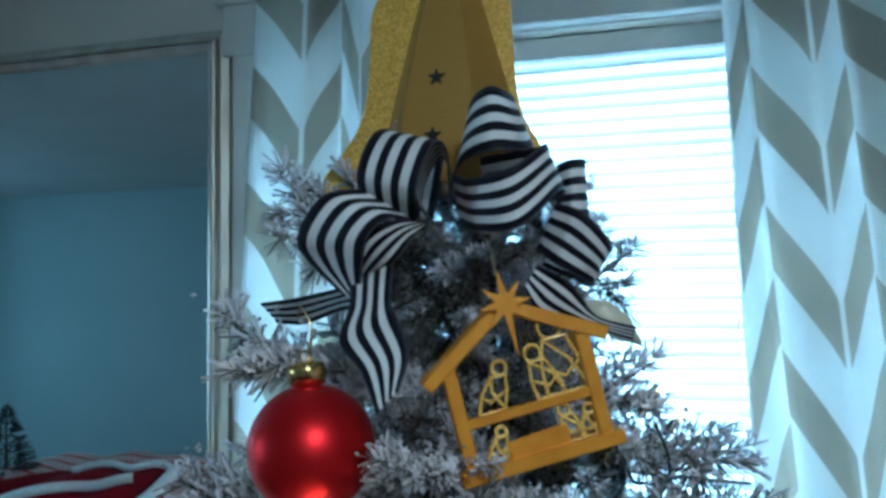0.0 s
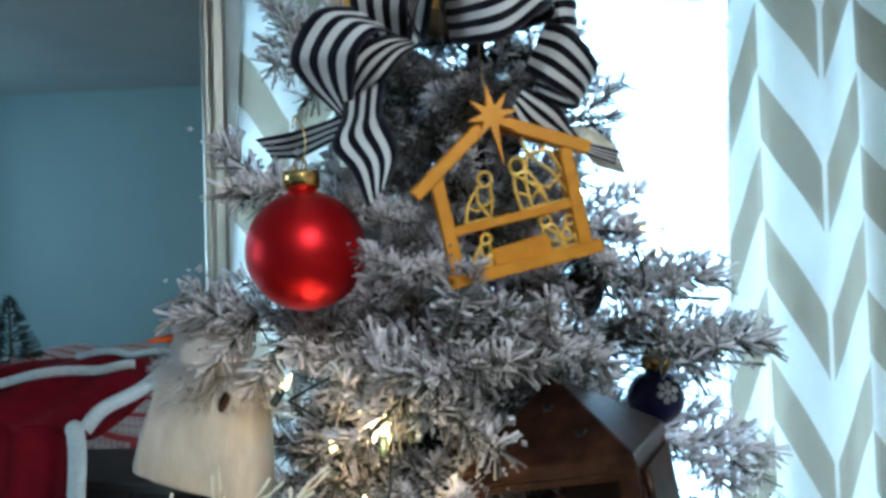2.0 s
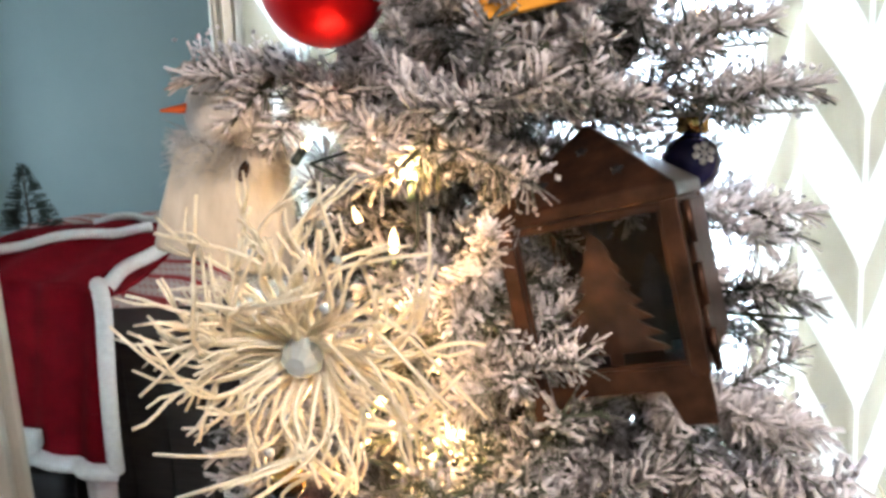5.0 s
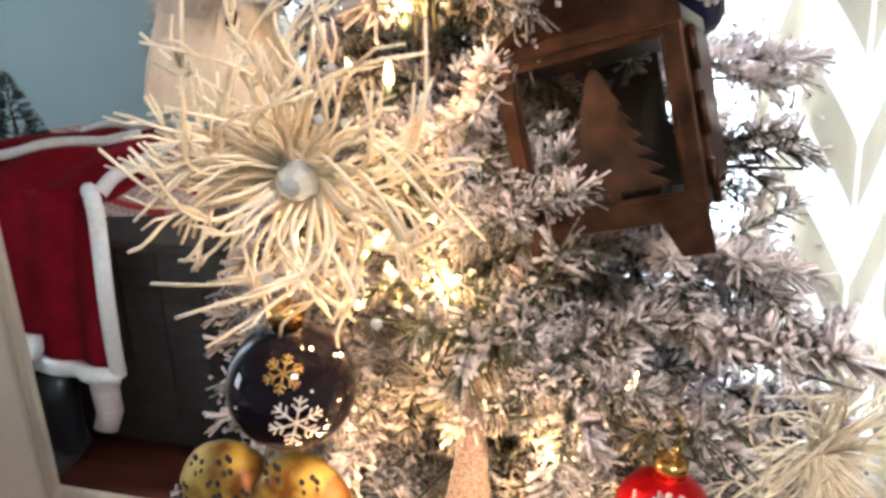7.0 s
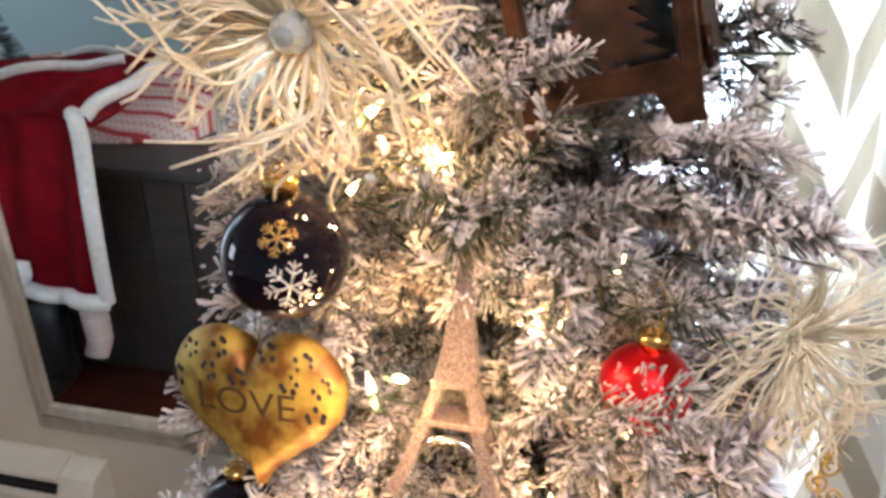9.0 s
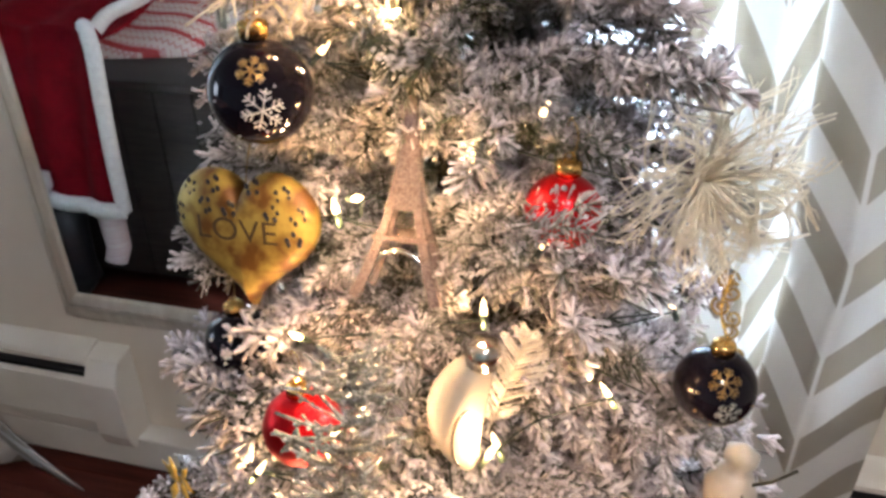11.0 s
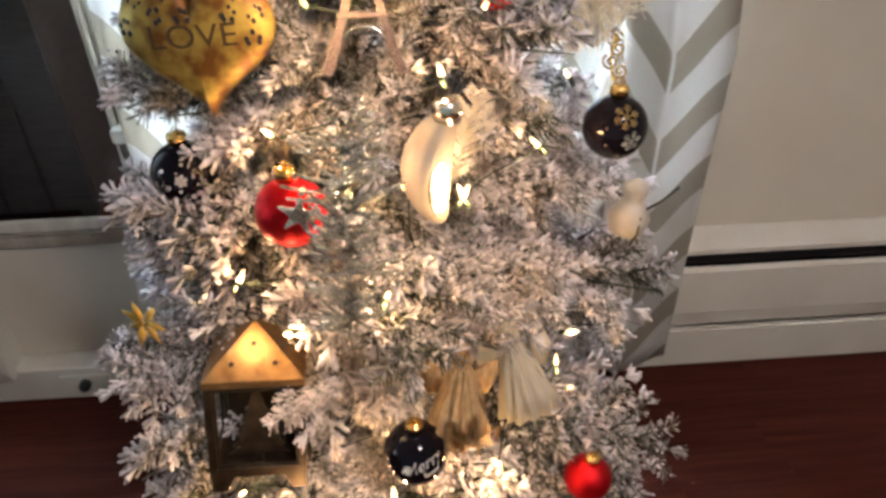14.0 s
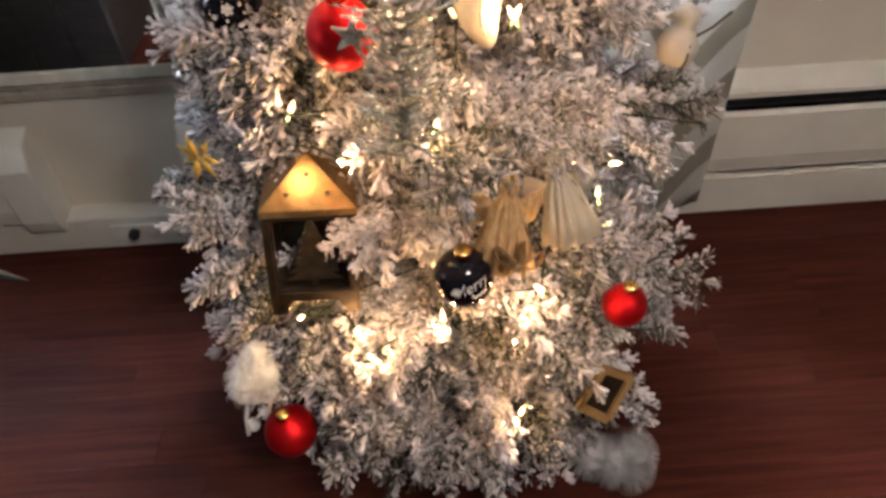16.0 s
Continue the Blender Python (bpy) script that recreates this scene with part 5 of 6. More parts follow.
lantern(pose(*(0.1447, 0.8050, 1.3366), -6, -15, -10.7), 0.098, 0.117, 0.046, RUST, "rusty brown tin lantern ornament with punched stars", RUST, RUST)
lantern(pose(*(-0.1240, 0.6700, 0.5800), -15, 5, 4), 0.107, 0.138, 0.050, BRASS, "aged brass tin lantern with punched stars and dark posts", BRONZE, BRONZE)


# spray flowers
def spray(m, radius, count, mat, label, seed, gem=True, thick=0.0014):
    o = thing("glitter_flower", m, label, "ornament")
    rn = random.Random(seed)
    for k in range(count):
        a = rn.random() * 2 * math.pi
        tilt = rn.uniform(-0.1, 1.0)
        rr = radius * rn.uniform(0.7, 1.08)
        d = Vector((math.cos(a) * math.cos(tilt), -math.sin(tilt) * 0.75, math.sin(a) * math.cos(tilt)))
        side = d.cross(Vector((0, 1, 0.1))).normalized()
        c1, c2 = rn.uniform(-0.30, 0.30), rn.uniform(-0.85, 0.85)
        pts = []
        for i in range(13):
            t = i / 12
            pts.append(d * rr * t + side * rr * (c1 * math.sin(3.6 * t) + c2 * t ** 3 * 0.6 + 0.035 * math.sin(9 * t + 9 * c1)) + Vector((0, -0.10 * rr * math.sin(2.6 * t), 0)))
        bm = bmesh.new()
        tube(bm, pts, thick * 1.2, 5, 0.55)
        for t0 in ([8] if rn.random() < 0.6 else [6, 10]):
            q = pts[t0]
            w = (pts[t0 + 1] - pts[t0]).normalized()
            s2 = side * rn.choice((-1, 1))
            ln_ = rr * rn.uniform(0.16, 0.28)
            tube(bm, [q, q + (w + s2 * 0.55).normalized() * ln_ * 0.5, q + (w + s2 * 0.3).normalized() * ln_], thick * 0.9, 4, 0.5)
        part("frond", bm, mat, o)
    if gem:
        bm = bmesh.new()
        lathe(bm, [(0.0, -0.012), (0.005, -0.011), (0.0095, -0.006), (0.0115, 0.0), (0.010, 0.004)], 10, pose(0, -0.014, 0, -90))
        part("gem", bm, CRYSTAL, o, "faceted clear gem", smooth=False)
    for k in range(10):
        a = rn.random() * 6.283
        rr = radius * rn.uniform(0.35, 0.9)
        s = rn.uniform(0.002, 0.0032)
        part("sequin", ellipsoid(bmesh.new(), pose(rr * math.cos(a), -rn.uniform(0.01, 0.04), rr * math.sin(a)) @ Matrix.Diagonal((s, s * 0.5, s, 1)), 10, 6), CRYSTAL, o)
    return o


spray(pose(*(-0.0219, 0.6800, 1.3903), 6, 0, 6), 0.092, 105, CREAMGLIT, "large cream glitter flower with a clear gem centre", 3)
spray(pose(*(0.2937, 0.8700, 1.1407), 0, 0, 25), 0.108, 150, CREAMGLIT, "cream glitter flower at the window side of the tree", 8, False, 0.0011)

# gold heart
heart = thing("heart_ornament", pose(*(-0.1120, 0.7520, 1.1000), -8, -3, -6), "gold tin heart ornament punched with flowers and lettering", "ornament")


def heart_outline(s, n=48):
    pts = []
    for k in range(n):
        a = 2 * math.pi * k / n
        x = 16 * math.sin(a) ** 3
        z = 13 * math.cos(a) - 3.7 * math.cos(2 * a) - 2 * math.cos(3 * a) - math.cos(4 * a)
        pts.append((x * s / 16, z * s * 1.02 / 16))
    return pts


bm = bmesh.new()
lv = []
for f, y in ((0.02, -0.019), (0.4, -0.0187), (0.7, -0.0172), (0.88, -0.0125), (0.97, -0.006), (1.0, 0.0), (0.97, 0.006), (0.88, 0.0125), (0.7, 0.0172), (0.4, 0.0187), (0.02, 0.019)):
    lv.append([bm.verts.new((x * f, y, z * f)) for x, z in heart_outline(0.0775)])
for a, b in zip(lv, lv[1:]):
    for i in range(48):
        bm.faces.new((a[i], a[(i + 1) % 48], b[(i + 1) % 48], b[i]))
bm.faces.new(lv[0])
bm.faces.new(lv[-1])
part("shell", bm, MUSTARD, heart)


def heart_y(x, z):
    f = min(0.98, math.hypot(x / 0.0775, (z + 0.01) / 0.075))
    return -0.0197 + 0.009 * f ** 4


rn = random.Random(5)
# flower holes are near-black beads on the shell, standing for shade within
for fx, fz in ((-0.050, 0.040), (-0.022, 0.046), (0.020, 0.046), (0.048, 0.040), (-0.006, 0.024), (0.038, 0.024), (-0.032, 0.026), (0.062, 0.022), (-0.064, 0.016), (0.058, 0.0)):
    bm = bmesh.new()
    for k in range(5):
        a = k * 1.2566 + rn.random()
        x, z = fx + 0.0062 * math.cos(a), fz + 0.0062 * math.sin(a)
        ellipsoid(bm, pose(x, heart_y(x, z) + 0.0003, z) @ Matrix.Diagonal((0.0026, 0.0012, 0.0030, 1)), 8, 6)
    part("punched_flower", bm, DARK, heart)
me = text_mesh("LOVE", 0.031)
for v in me.vertices:
    x, z = v.co.x * 1.18 + 0.001, v.co.y + 0.005
    v.co = Vector((x, heart_y(x, z) - 0.0026, z))
me.materials.append(material("engraved_brown", (0.05, 0.03, 0.01), 0.6))
o = new("lettering", me)
o.parent = heart
part("cord", tube(bmesh.new(), smooth_path([(0, 0, 0.03), (0.002, 0.004, 0.06), (0.0, 0.02, 0.09)], 10), 0.0008, 5), TWINE, heart)

# eiffel tower
ACRYL = glitter("rose_glitter_acrylic", (0.16, 0.11, 0.10), (0.52, 0.42, 0.38), 0.18, 1200, 0.55, 0.5)
tower = thing("tower_ornament", pose(*(0.0485, 0.7150, 1.0750), -14, 1, 0), "rose glitter tower ornament with an arched base", "ornament")


def leg(sx, sy):
    prof = [(0.036, 0.0), (0.027, 0.022), (0.019, 0.048), (0.0125, 0.072), (0.008, 0.105), (0.0045, 0.145)]
    bm = bmesh.new()
    tube(bm, [(sx * r, sy * r * 0.6, z) for r, z in prof], 0.0068, 4, 0.45)
    part("leg", bm, ACRYL, tower, smooth=False)


for sx in (-1, 1):
    for sy in (-1, 1):
        leg(sx, sy)
for z, r in ((0.052, 0.024), (0.078, 0.016), (0.142, 0.008)):
    part("platform", boxed(-r, r, -r * 0.7, r * 0.7, z - 0.002, z + 0.002, 0.0008), ACRYL, tower, smooth=False)
part("shaft", tube(bmesh.new(), [(0, 0, 0.075), (0, 0, 0.11), (0, 0, 0.15), (0, 0, 0.168)], 0.013, 4, 0.35), ACRYL, tower, smooth=False)
arch = [(0.026 * math.cos(a), -0.014, 0.014 + 0.028 * math.sin(a)) for a in [i * math.pi / 12 for i in range(13)]]
part("arch", tube(bmesh.new(), arch, 0.0026, 6), SILVER, tower)
part("hanger", tube(bmesh.new(), smooth_path([(0, 0, 0.166), (-0.004, 0, 0.19), (-0.014, 0.004, 0.22), (-0.018, 0.01, 0.24)], 12), 0.0018, 6), WIRE, tower)

# crescent moon
moon = thing("moon_ornament", pose(*(0.1061, 0.6900, 0.9795), -6, 6, -5), "cream ceramic crescent moon ornament with silver line", "ornament")
bm = bmesh.new()
ellipsoid(bm, Matrix.Diagonal((0.026, 0.020, 0.064, 1)), 32, 24)
for v in bm.verts:
    v.co.x += 4.5 * v.co.z ** 2 - 0.004
    if v.co.x > 0.008:
        v.co.y *= 1.0 - 14.0 * (v.co.x - 0.008)
part("crescent", bm, CERAMIC, moon)
line = [(0.014 + 0.012 * math.cos(math.radians(100 + 160 * i / 12)), -0.0235, -0.012 + 0.030 * math.sin(math.radians(100 + 160 * i / 12))) for i in range(13)]
part("silver_line", tube(bmesh.new(), line, 0.0016, 6), SILVER, moon)
part("cap", lathe(bmesh.new(), [(0.015, 0.052), (0.015, 0.068), (0.011, 0.074), (0.0, 0.075)], 24, pose(0.012, 0, 0)), SILVER, moon)
feather = thing("white_feather", pose(*(0.1431, 0.7200, 0.9926), -10, 16, 0), "white downy feather behind the moon ornament", "feather")
bm = bmesh.new()
rn = random.Random(9)
for k in range(150):
    t = rn.random()
    z = -0.045 + 0.10 * t
    sg = rn.choice((-1, 1))
    ln_ = 0.024 * math.sin(math.pi * min(1, t * 0.85 + 0.12)) + 0.004
    tube(bm, [(0, 0, z), (sg * ln_ * 0.6, rn.uniform(-0.004, 0.004), z + ln_ * 0.5), (sg * ln_, rn.uniform(-0.006, 0.006), z + ln_ * 0.8)], 0.0011, 4, 0.4)
part("vane", bm, KNIT, feather)
part("quill", tube(bmesh.new(), [(0, 0, -0.06), (0, 0, 0.05)], 0.001, 5, 0.4), KNIT, feather)

# snowman doll in a knit smock, with a carrot nose, seen from its side
snow = bmesh.new()
rings = []
for hx, hy, z in ((0.000, 0.000, -0.050), (0.052, 0.026, -0.050), (0.053, 0.028, -0.047), (0.050, 0.027, -0.020), (0.045, 0.025, 0.010), (0.040, 0.023, 0.032), (0.026, 0.018, 0.040), (0.0, 0.0, 0.041)):
    ring = []
    for k in range(32):
        a = 2 * math.pi * k / 32
        ca, sa = math.cos(a), math.sin(a)
        x, y = hx * math.copysign(abs(ca) ** 0.35, ca), hy * math.copysign(abs(sa) ** 0.6, sa)
        ring.append(snow.verts.new((x + 0.0012 * math.sin(5 * a) * (z < 0), y * (1 + 0.06 * math.sin(7 * a)), z - 0.10 * x * (z < 0))))
    rings.append(ring)
for r0, r1 in zip(rings, rings[1:]):
    for k in range(32):
        snow.faces.new((r0[k], r0[(k + 1) % 32], r1[(k + 1) % 32], r1[k]))
n_body = len(snow.faces)
ellipsoid(snow, pose(-0.004, 0, 0.062) @ Matrix.Diagonal((0.033, 0.030, 0.032, 1)), 24, 16)
rn = random.Random(2)
for k in range(900):
    a, z = rn.random() * 6.283, rn.uniform(0.014, 0.048)
    p = Vector((0.038 * math.cos(a), 0.024 * math.sin(a), z))
    q = p + Vector((math.cos(a), math.sin(a), rn.uniform(-1.0, 0.4))) * rn.uniform(0.006, 0.017)
    tube(snow, [p, q], 0.0005, 3, 0.3)
for f in list(snow.faces)[n_body:]:
    f.material_index = 1
n_body = len(snow.faces)
tube(snow, [(-0.020, -0.014, 0.066), (-0.048, -0.020, 0.060)], 0.0055, 10, 0.2)
for f in list(snow.faces)[n_body:]:
    f.material_index = 2
n_body = len(snow.faces)
ellipsoid(snow, pose(0.019, -0.028, 0.024, 0, 14) @ Matrix.Diagonal((0.0038, 0.003, 0.0085, 1)), 10, 8)
for f in list(snow.faces)[n_body:]:
    f.material_index = 3
sn = part("snowman_doll", snow, [KNIT, PLUSH, ORANGE, RUST])
sn.matrix_world = pose(*(-0.1640, 0.8500, 1.4400), 0, 7, 10)
tagged(sn, "plush snowman doll in cream knit sweater with orange nose", "doll")

# silver spray in front of the red ball
sp = thing("silver_pick", pose(*(0.0160, 0.6000, 0.8750), -14, 2, 0), "silver-green glitter twig pick with a star", "ornament")
rn = random.Random(14)
part("stem", tube(bmesh.new(), [(0, 0, -0.05), (0.003, -0.005, 0.08), (0.004, -0.002, 0.19)], 0.0018, 6, 0.6), SILVGLIT, sp)
for k in range(130):
    z = rn.uniform(-0.03, 0.19)
    a = rn.uniform(0, 6.283)
    ln_ = rn.uniform(0.028, 0.062) * (1 - 1.8 * max(0, z - 0.1))
    d = Vector((math.cos(a), math.sin(a) * 0.8 - 0.25, rn.uniform(0.0, 0.9))).normalized()
    p = Vector((0.003, -0.003, z))
    bm = bmesh.new()
    tube(bm, [p, p + d * ln_ * 0.6, p + d * ln_ + Vector((0, 0, 0.004))], 0.0022, 5, 0.6)
    for q in range(3):
        c = p + d * ln_ * rn.uniform(0.5, 1.0) + Vector((rn.uniform(-1, 1), rn.uniform(-1, 1), rn.uniform(-1, 1))) * 0.003
        ellipsoid(bm, Matrix.Translation(c) @ Matrix.Diagonal((0.0022, 0.0022, 0.0022, 1)), 6, 4)
    part("twig", bm, SILVGLIT, sp)
st = thing("star_ornament", pose(*(-0.0216, 0.6220, 0.9731), 0, 12, 0), "silver glitter star in front of a red ball", "ornament")
bm = bmesh.new()
prism(bm, star_outline(0.021, 0.008), -0.002, 0.002, 0.0005)
part("star", bm, SILVGLIT, st, smooth=False)

# angel figures (plain shapes)
for at, s, mat, turn in (((0.1331, 0.6450, 0.6977), 1.0, BURLAP, 6), ((0.2061, 0.6650, 0.7110), 0.95, ORGANZA, -14)):
    bm = bmesh.new()
    lathe(bm, [(0.038, -0.062), (0.030, -0.03), (0.020, 0.006), (0.012, 0.026), (0.008, 0.032), (0.012, 0.040), (0.013, 0.048), (0.009, 0.058), (0.0, 0.061)], 52, None, 13, 0.16)
    nf = len(bm.faces)
    for sg in (-1, 1):
        prism(bm, [(sg * 0.004, 0.012), (sg * 0.044, 0.034), (sg * 0.050, 0.014), (sg * 0.036, -0.012), (sg * 0.008, -0.006)], 0.010 + 0.002 * sg, 0.013 + 0.002 * sg)
    rn = random.Random(17)
    for v in bm.verts:
        v.co += Vector((rn.uniform(-1, 1), rn.uniform(-1, 1), rn.uniform(-1, 1))) * 0.0028
    a = part("angel_figurine", bm, [mat])
    a.matrix_world = pose(*at, -18, turn, 0) @ Matrix.Diagonal((s, s, s, 1))
    tagged(a, "gold burlap angel figurine ornament with flared skirt" if mat is BURLAP else "cream organza angel figurine ornament with gold sash", "figurine")
br = thing("burlap_bow", pose(*(0.1424, 0.6000, 0.6726), -20, 0, 0), "gold organza ribbon ruffle under the angel figurine", "bow")
for k in range(5):
    a = k * 1.25
    bm = bmesh.new()
    rows = []
    for i in range(13):
        t = i / 12
        c = Vector((math.cos(a) * 0.034 * math.sin(math.pi * t), -0.012 * math.cos(2 * math.pi * t) - 0.008, 0.6 * math.sin(a) * 0.034 * math.sin(math.pi * t) + 0.010 * math.sin(2 * math.pi * t)))
        rows.append([bm.verts.new(c + Vector((0, -0.010, 0.004))), bm.verts.new(c + Vector((0.003 * math.sin(9 * t), 0.012, -0.012)))])
    for r0, r1 in zip(rows, rows[1:]):
        bm.faces.new((r0[0], r1[0], r1[1], r0[1]))
    o = part("ruffle", bm, BURLAP, br)
    so = o.modifiers.new("thickness", "SOLIDIFY")
    so.thickness = 0.0006


# plush hats, fur, glass
def fluffy(bm, centre, r, count, ln_, rn, thick=0.0006, squash=1.0):
    for k in range(count):
        d = Vector((rn.gauss(0, 1), rn.gauss(0, 1), rn.gauss(0, 1))).normalized()
        p = Vector(centre) + Vector((d.x * r, d.y * r, d.z * r * squash)) * 0.92
        tube(bm, [p, p + d * ln_ * 0.6 + Vector((0, 0, -0.002)), p + d * ln_ + Vector((0, 0, -0.006))], thick, 3, 0.3)


rn = random.Random(21)
hat = thing("plush_hat", pose(*(-0.2548, 0.6550, 0.3901), -20, 8, 0), "small white plush hat ornament with a pompom", "ornament")
bm = bmesh.new()
for c, r in (((0.0, 0, 0.012), 0.026), ((-0.012, -0.006, -0.008), 0.026), ((0.014, -0.004, -0.006), 0.024), ((0.004, 0.0, 0.034), 0.016)):
    ellipsoid(bm, Matrix.Translation(c) @ Matrix.Diagonal((r, r, r * 0.9, 1)), 16, 10)
    fluffy(bm, c, r, 320, 0.012, rn)
part("crown", bm, FUR, hat)
bm = bmesh.new()
for k in range(9):
    a = k * 0.698
    c = (0.028 * math.cos(a), 0.028 * math.sin(a), -0.032 + 0.003 * math.sin(3 * a))
    ellipsoid(bm, Matrix.Translation(c) @ Matrix.Diagonal((0.014, 0.014, 0.012, 1)), 10, 8)
    fluffy(bm, c, 0.013, 60, 0.008, rn)
part("brim", bm, PLUSH, hat)
pp = part("pompom", ellipsoid(bmesh.new(), Matrix.Diagonal((0.012, 0.012, 0.012, 1)), 16, 10), FUR, hat)
pp.matrix_basis = hat.matrix_world.inverted() @ Matrix.Translation((-0.2894, 0.6450, 0.2418))
part("cord", tube(bmesh.new(), [(-0.01, -0.012, -0.045), (-0.014, -0.014, -0.085), (-0.012, -0.012, -0.12)], 0.0035, 8), FUR, hat)
fz = thing("fur_tail", pose(*(0.3462, 0.6200, 0.0670), 0, 0, 0), "grey-white fluffy fur tail low on the tree", "ornament")
bm = bmesh.new()
for k, (c, r) in enumerate((((0.0, 0, 0.0), 0.034), ((0.034, 0.0, -0.03), 0.032), ((0.038, 0.01, 0.012), 0.028), ((-0.04, 0.01, 0.012), 0.03))):
    ellipsoid(bm, Matrix.Translation(c) @ Matrix.Diagonal((r, r, r * 0.8, 1)), 16, 10)
    fluffy(bm, c, r, 700, 0.024, rn, 0.0006, 0.8)
part("fur", bm, PLUSH, fz)
gb = thing("glass_ball", pose(*(0.1969, 0.6000, 0.3630)), "clear glass ball ornament with silver cap", "ornament")
bm = bmesh.new()
ellipsoid(bm, Matrix.Diagonal((0.038, 0.038, 0.038, 1)), 32, 20)
so = part("ball", bm, THINGLASS, gb).modifiers.new("wall", "SOLIDIFY")
so.thickness = 0.0012
cap(gb, 0.038, 0.009, SILVER)
gc = thing("glass_ball", pose(*(0.1228, 0.8650, 1.5488)), "clear glass ball ornament behind the stable", "ornament")
part("ball", ellipsoid(bmesh.new(), Matrix.Diagonal((0.017, 0.017, 0.022, 1)), 28, 18), GLASS, gc)
cap(gc, 0.022, 0.006, SILVER)
wf = thing("wooden_frame", pose(*(0.3060, 0.6200, 0.3130), -25, 46, 10), "small honey wood house frame ornament", "ornament")
part("base_bar", bar(bmesh.new(), (-0.05, -0.04), (0.04, -0.045), 0.014), WOODY, wf, smooth=False)
part("side_bar", bar(bmesh.new(), (0.036, -0.045), (0.030, 0.035), 0.014, -0.005, 0.005), WOODY, wf, smooth=False)
part("side_bar", bar(bmesh.new(), (-0.045, -0.04), (-0.04, 0.03), 0.012, -0.005, 0.005), WOODY, wf, smooth=False)
part("top_bar", bar(bmesh.new(), (-0.045, 0.03), (0.034, 0.035), 0.012, -0.006, 0.006), WOODY, wf, smooth=False)
part("panel", boxed(-0.04, 0.03, 0.001, 0.003, -0.036, 0.03), BRONZE, wf, smooth=False)

# white bird-like snow figure with twig arms, on the window side
fig = bmesh.new()
lathe(fig, [(0.0, -0.035), (0.022, -0.030), (0.027, -0.008), (0.018, 0.012), (0.012, 0.016), (0.017, 0.026), (0.017, 0.036), (0.0, 0.046)], 24)
nf = len(fig.faces)
tube(fig, [(0.012, -0.010, 0.004), (0.030, -0.018, 0.022), (0.046, -0.022, 0.044)], 0.0018, 6)
tube(fig, [(0.006, -0.022, 0.0), (0.004, -0.028, -0.02), (-0.004, -0.03, -0.038)], 0.0015, 6)
for f in list(fig.faces)[nf:]:
    f.material_index = 1
o = part("snow_figurine", fig, [CERAMIC, BARK])
o.matrix_world = pose(*(0.3707, 0.8100, 0.8332), -10, 8, 0)
tagged(o, "white ceramic snow figurine ornament with dark twig arms", "figurine")
gs = thing("gold_scroll", pose(*(0.3366, 0.8400, 1.0155), -12, -10, 0), "gold glitter scroll twig above the black ball", "ornament")
for k in range(7):
    bm = bmesh.new()
    c = Vector((0.006 * math.sin(k * 2.3), 0, 0.035 - 0.013 * k))
    rr = 0.011 - 0.0006 * k
    pts = [c + Vector((rr * (1 - i / 22) * math.cos(i * 0.55 + k), 0.002 * math.sin(i), rr * (1 - i / 22) * math.sin(i * 0.55 + k))) for i in range(18)]
    tube(bm, pts, 0.0017, 6, 0.8)
    part("scroll", bm, DULLGOLD, gs)
part("stem", tube(bmesh.new(), smooth_path([(0.004, 0.001, 0.04), (-0.006, 0.002, 0.0), (0.008, 0.002, -0.055)], 14), 0.0016, 6), GOLDGLIT, gs)
yl = thing("gold_poinsettia", pose(*(-0.2507, 0.7400, 0.7504), -10, 0, -20), "yellow gold glitter leaf cluster on the tree's side", "ornament")
for k in range(7):
    a = k * 0.9
    bm = bmesh.new()
    prism(bm, [(0, 0), (0.014, 0.006), (0.034, 0.0), (0.014, -0.006)], -0.0006, 0.0006)
    o = part("leaf_blade", bm, GOLDGLIT, yl)
    o.matrix_basis = pose(0, -0.003 * (k % 3), 0, 0, k * 51, 12 * (k % 3) - 12)

# ---- string of lights ----
BULB = material("warm_bulb", (1, 0.9, 0.7), 0.2, Emission_Color=(1.0, 0.70, 0.30, 1), Emission_Strength=4.0)
lights = thing("string_lights", pose(0, 0, 0), "string of warm white mini lights on dark green wire", "string lights")
rn = random.Random(31)
spots = list(BRIGHT)
for k in range(30):
    z = 0.25 + 1.35 * rn.random()
    a = rn.uniform(0, 2 * math.pi)
    r = tree_radius(z) * rn.uniform(0.55, 0.85)
    spots.append((AX + r * math.cos(a), AY + r * math.sin(a), z))
bm = bmesh.new()
lathe(bm, [(0.0, 0.0), (0.0025, 0.001), (0.0028, 0.006), (0.0021, 0.011), (0.0009, 0.015), (0.0, 0.0175)], 12)
bulb_mesh = None
for p in spots:
    q = pose(*p, rn.uniform(-70, 70), rn.uniform(-60, 60), 0)
    if bulb_mesh is None:
        first = part("bulb", bm, BULB, lights)
        bulb_mesh = first.data
    else:
        first = new("bulb", bulb_mesh)
        first.parent = lights
    first.matrix_basis = q
    s = part("socket", tube(bmesh.new(), [(0, 0, -0.012), (0, 0, 0.001)], 0.0032, 8), WIRE, first)
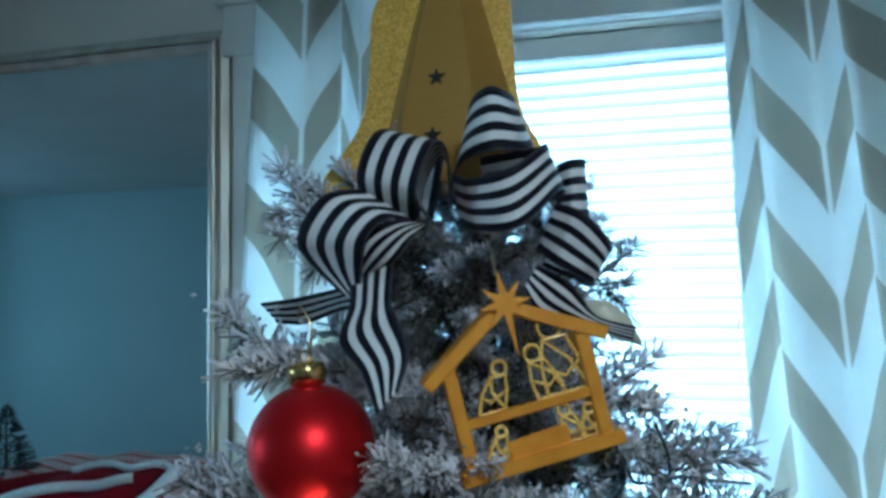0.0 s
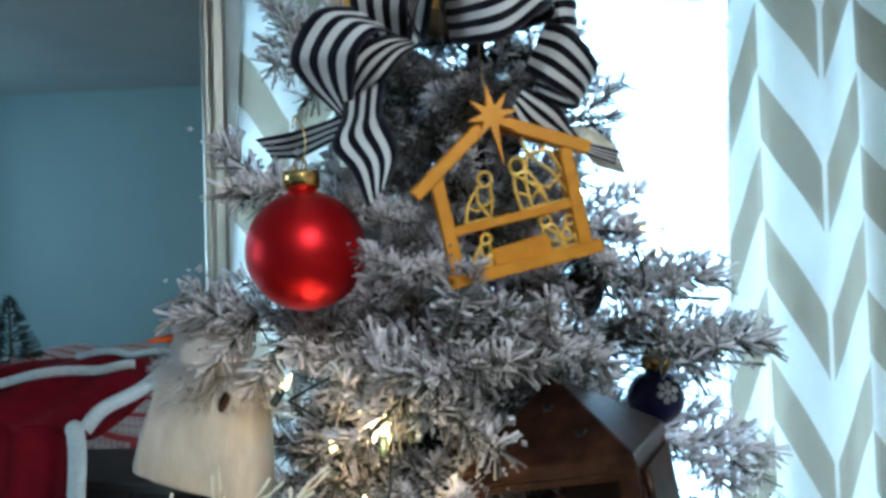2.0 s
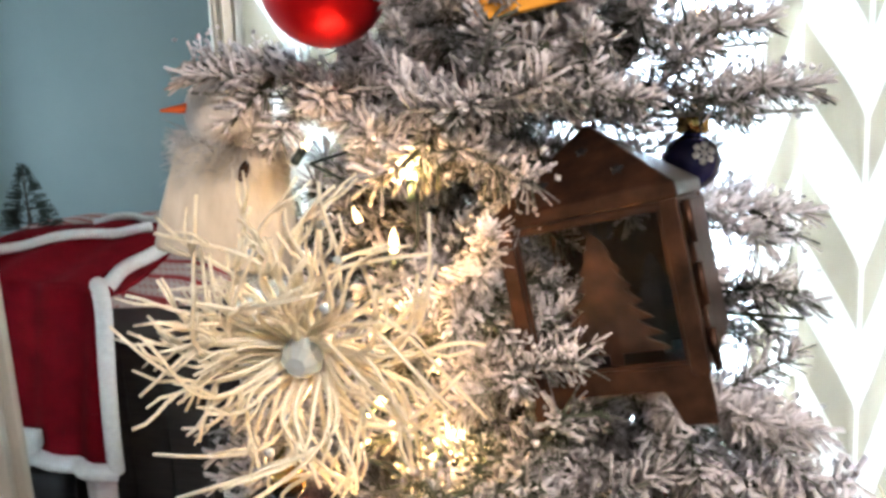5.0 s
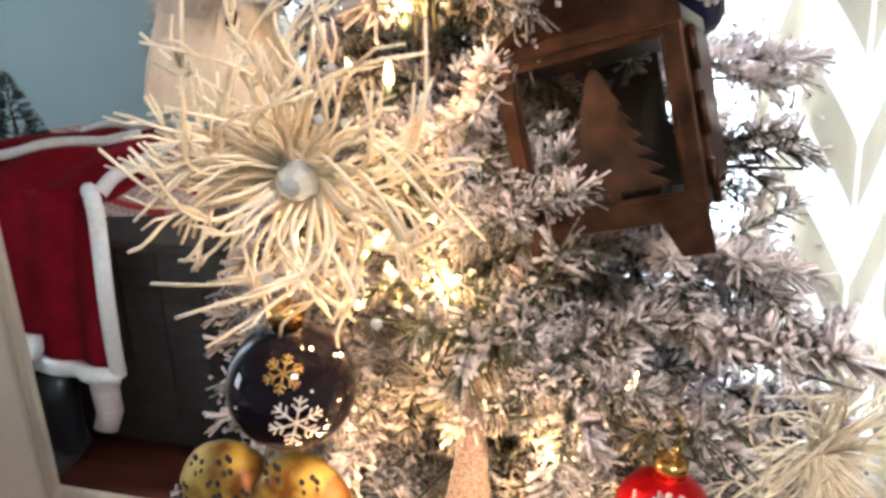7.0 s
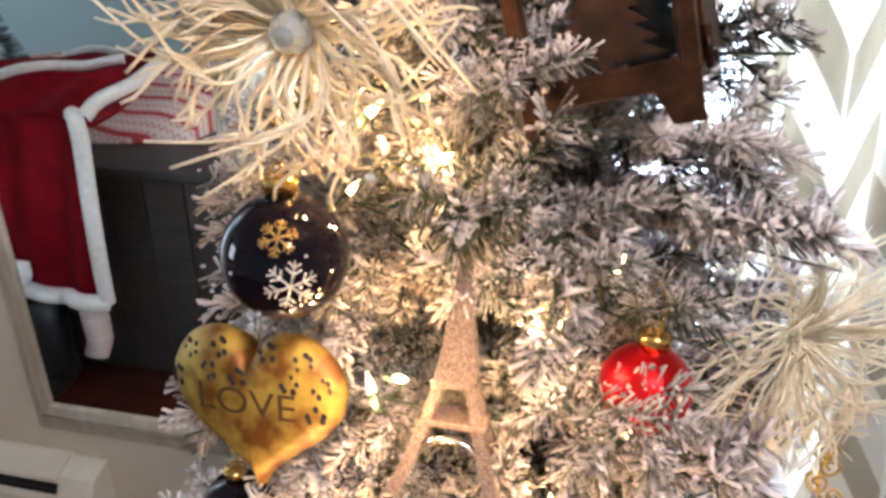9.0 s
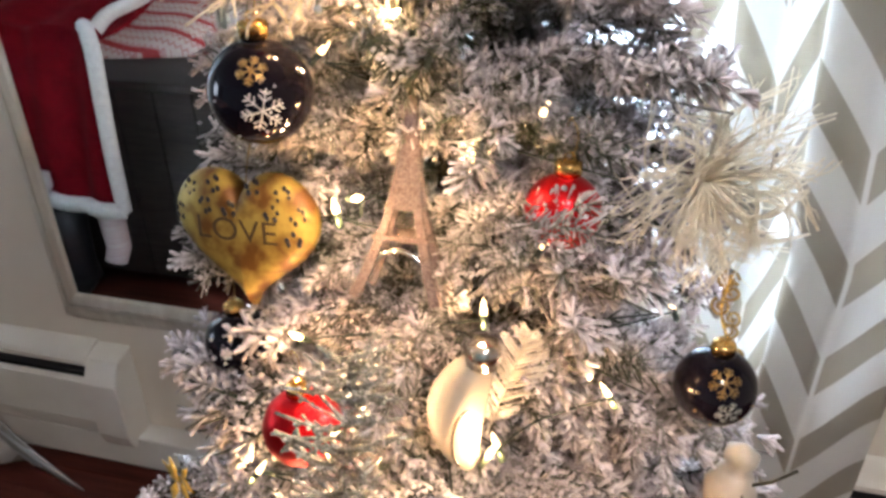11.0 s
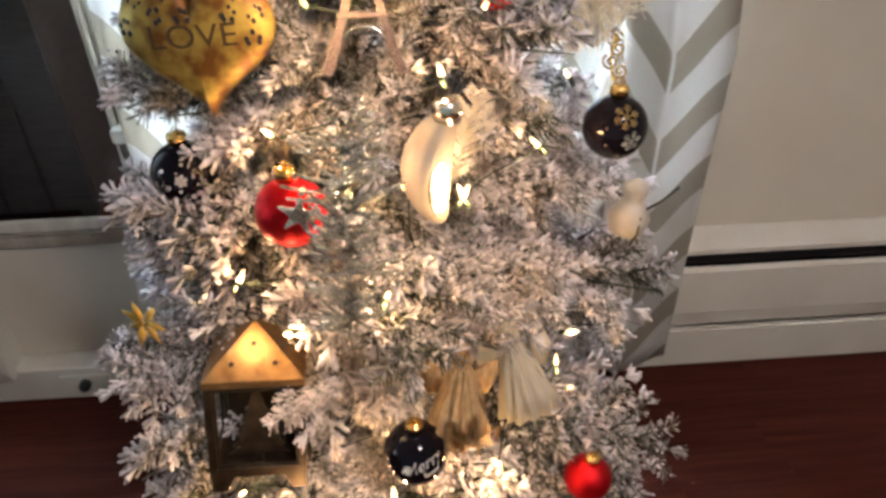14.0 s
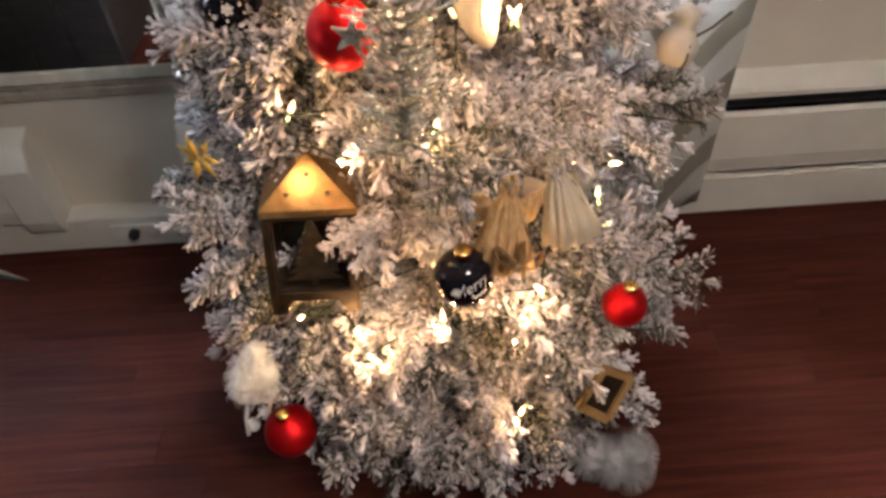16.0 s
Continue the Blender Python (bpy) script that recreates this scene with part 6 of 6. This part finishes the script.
order = sorted(spots, key=lambda p: p[2])
for i in range(0, len(order) - 1):
    p, q = Vector(order[i]), Vector(order[i + 1])
    if (p - q).length > 0.45:
        continue
    mid = (p + q) / 2
    mid = Vector((AX + (mid.x - AX) * 0.9, AY + (mid.y - AY) * 0.9, mid.z - 0.02))
    part("wire", tube(bmesh.new(), smooth_path([p + Vector((0, 0.012, -0.01)), mid, q + Vector((0, 0.012, -0.01))], 12), 0.0011, 5), WIRE, lights)
for pts in ([(0.0012, 0.7900, 1.2681), (0.0063, 0.7800, 1.2493), (0.0172, 0.7800, 1.2262), (0.0293, 0.7800, 1.2118)], [(0.0054, 0.7900, 1.2706), (0.0110, 0.7750, 1.2522), (0.0245, 0.7750, 1.2253), (0.0325, 0.7750, 1.2173)], [(0.0342, 0.6000, 0.5279), (0.0734, 0.5950, 0.5556), (0.1197, 0.6000, 0.5564), (0.1404, 0.6100, 0.5413)], [(0.1376, 0.8500, 1.5618), (0.1433, 0.8600, 1.5449), (0.1531, 0.8700, 1.5417)], [(0.1584, 0.8600, 1.5825), (0.1662, 0.8650, 1.5606), (0.1665, 0.8700, 1.5500)]):
    part("wire", tube(bmesh.new(), smooth_path(pts, 14), 0.0011, 5), WIRE, lights)
for p in BRIGHT:
    lamp("mini_light", "POINT", pose(p[0], p[1] - 0.014, p[2] + 0.004), 0.18 if p[2] > 1.36 else 0.34 if p[2] > 1.1 else 0.30 if p[2] > 0.65 else 0.42, (1.0, 0.60, 0.25), shadow_soft_size=0.004)

# ---- floor boards ----
rn = random.Random(77)
rows = int((1.378 + 0.25) / 0.083)
for j in range(rows):
    y1 = 1.377 - j * 0.083
    x = -2.2 - rn.random() * 0.9
    while x < 2.3:
        ln_ = min(rn.uniform(0.7, 1.4), 2.395 - x)
        o = part("plank", boxed(0.0004, ln_ - 0.0004, 0.0, 0.0826, -0.0115, 0.0, 0.0006), FLOOR, floor, smooth=False)
        o.matrix_basis = pose(x, y1 - 0.083, 0)
        x += ln_
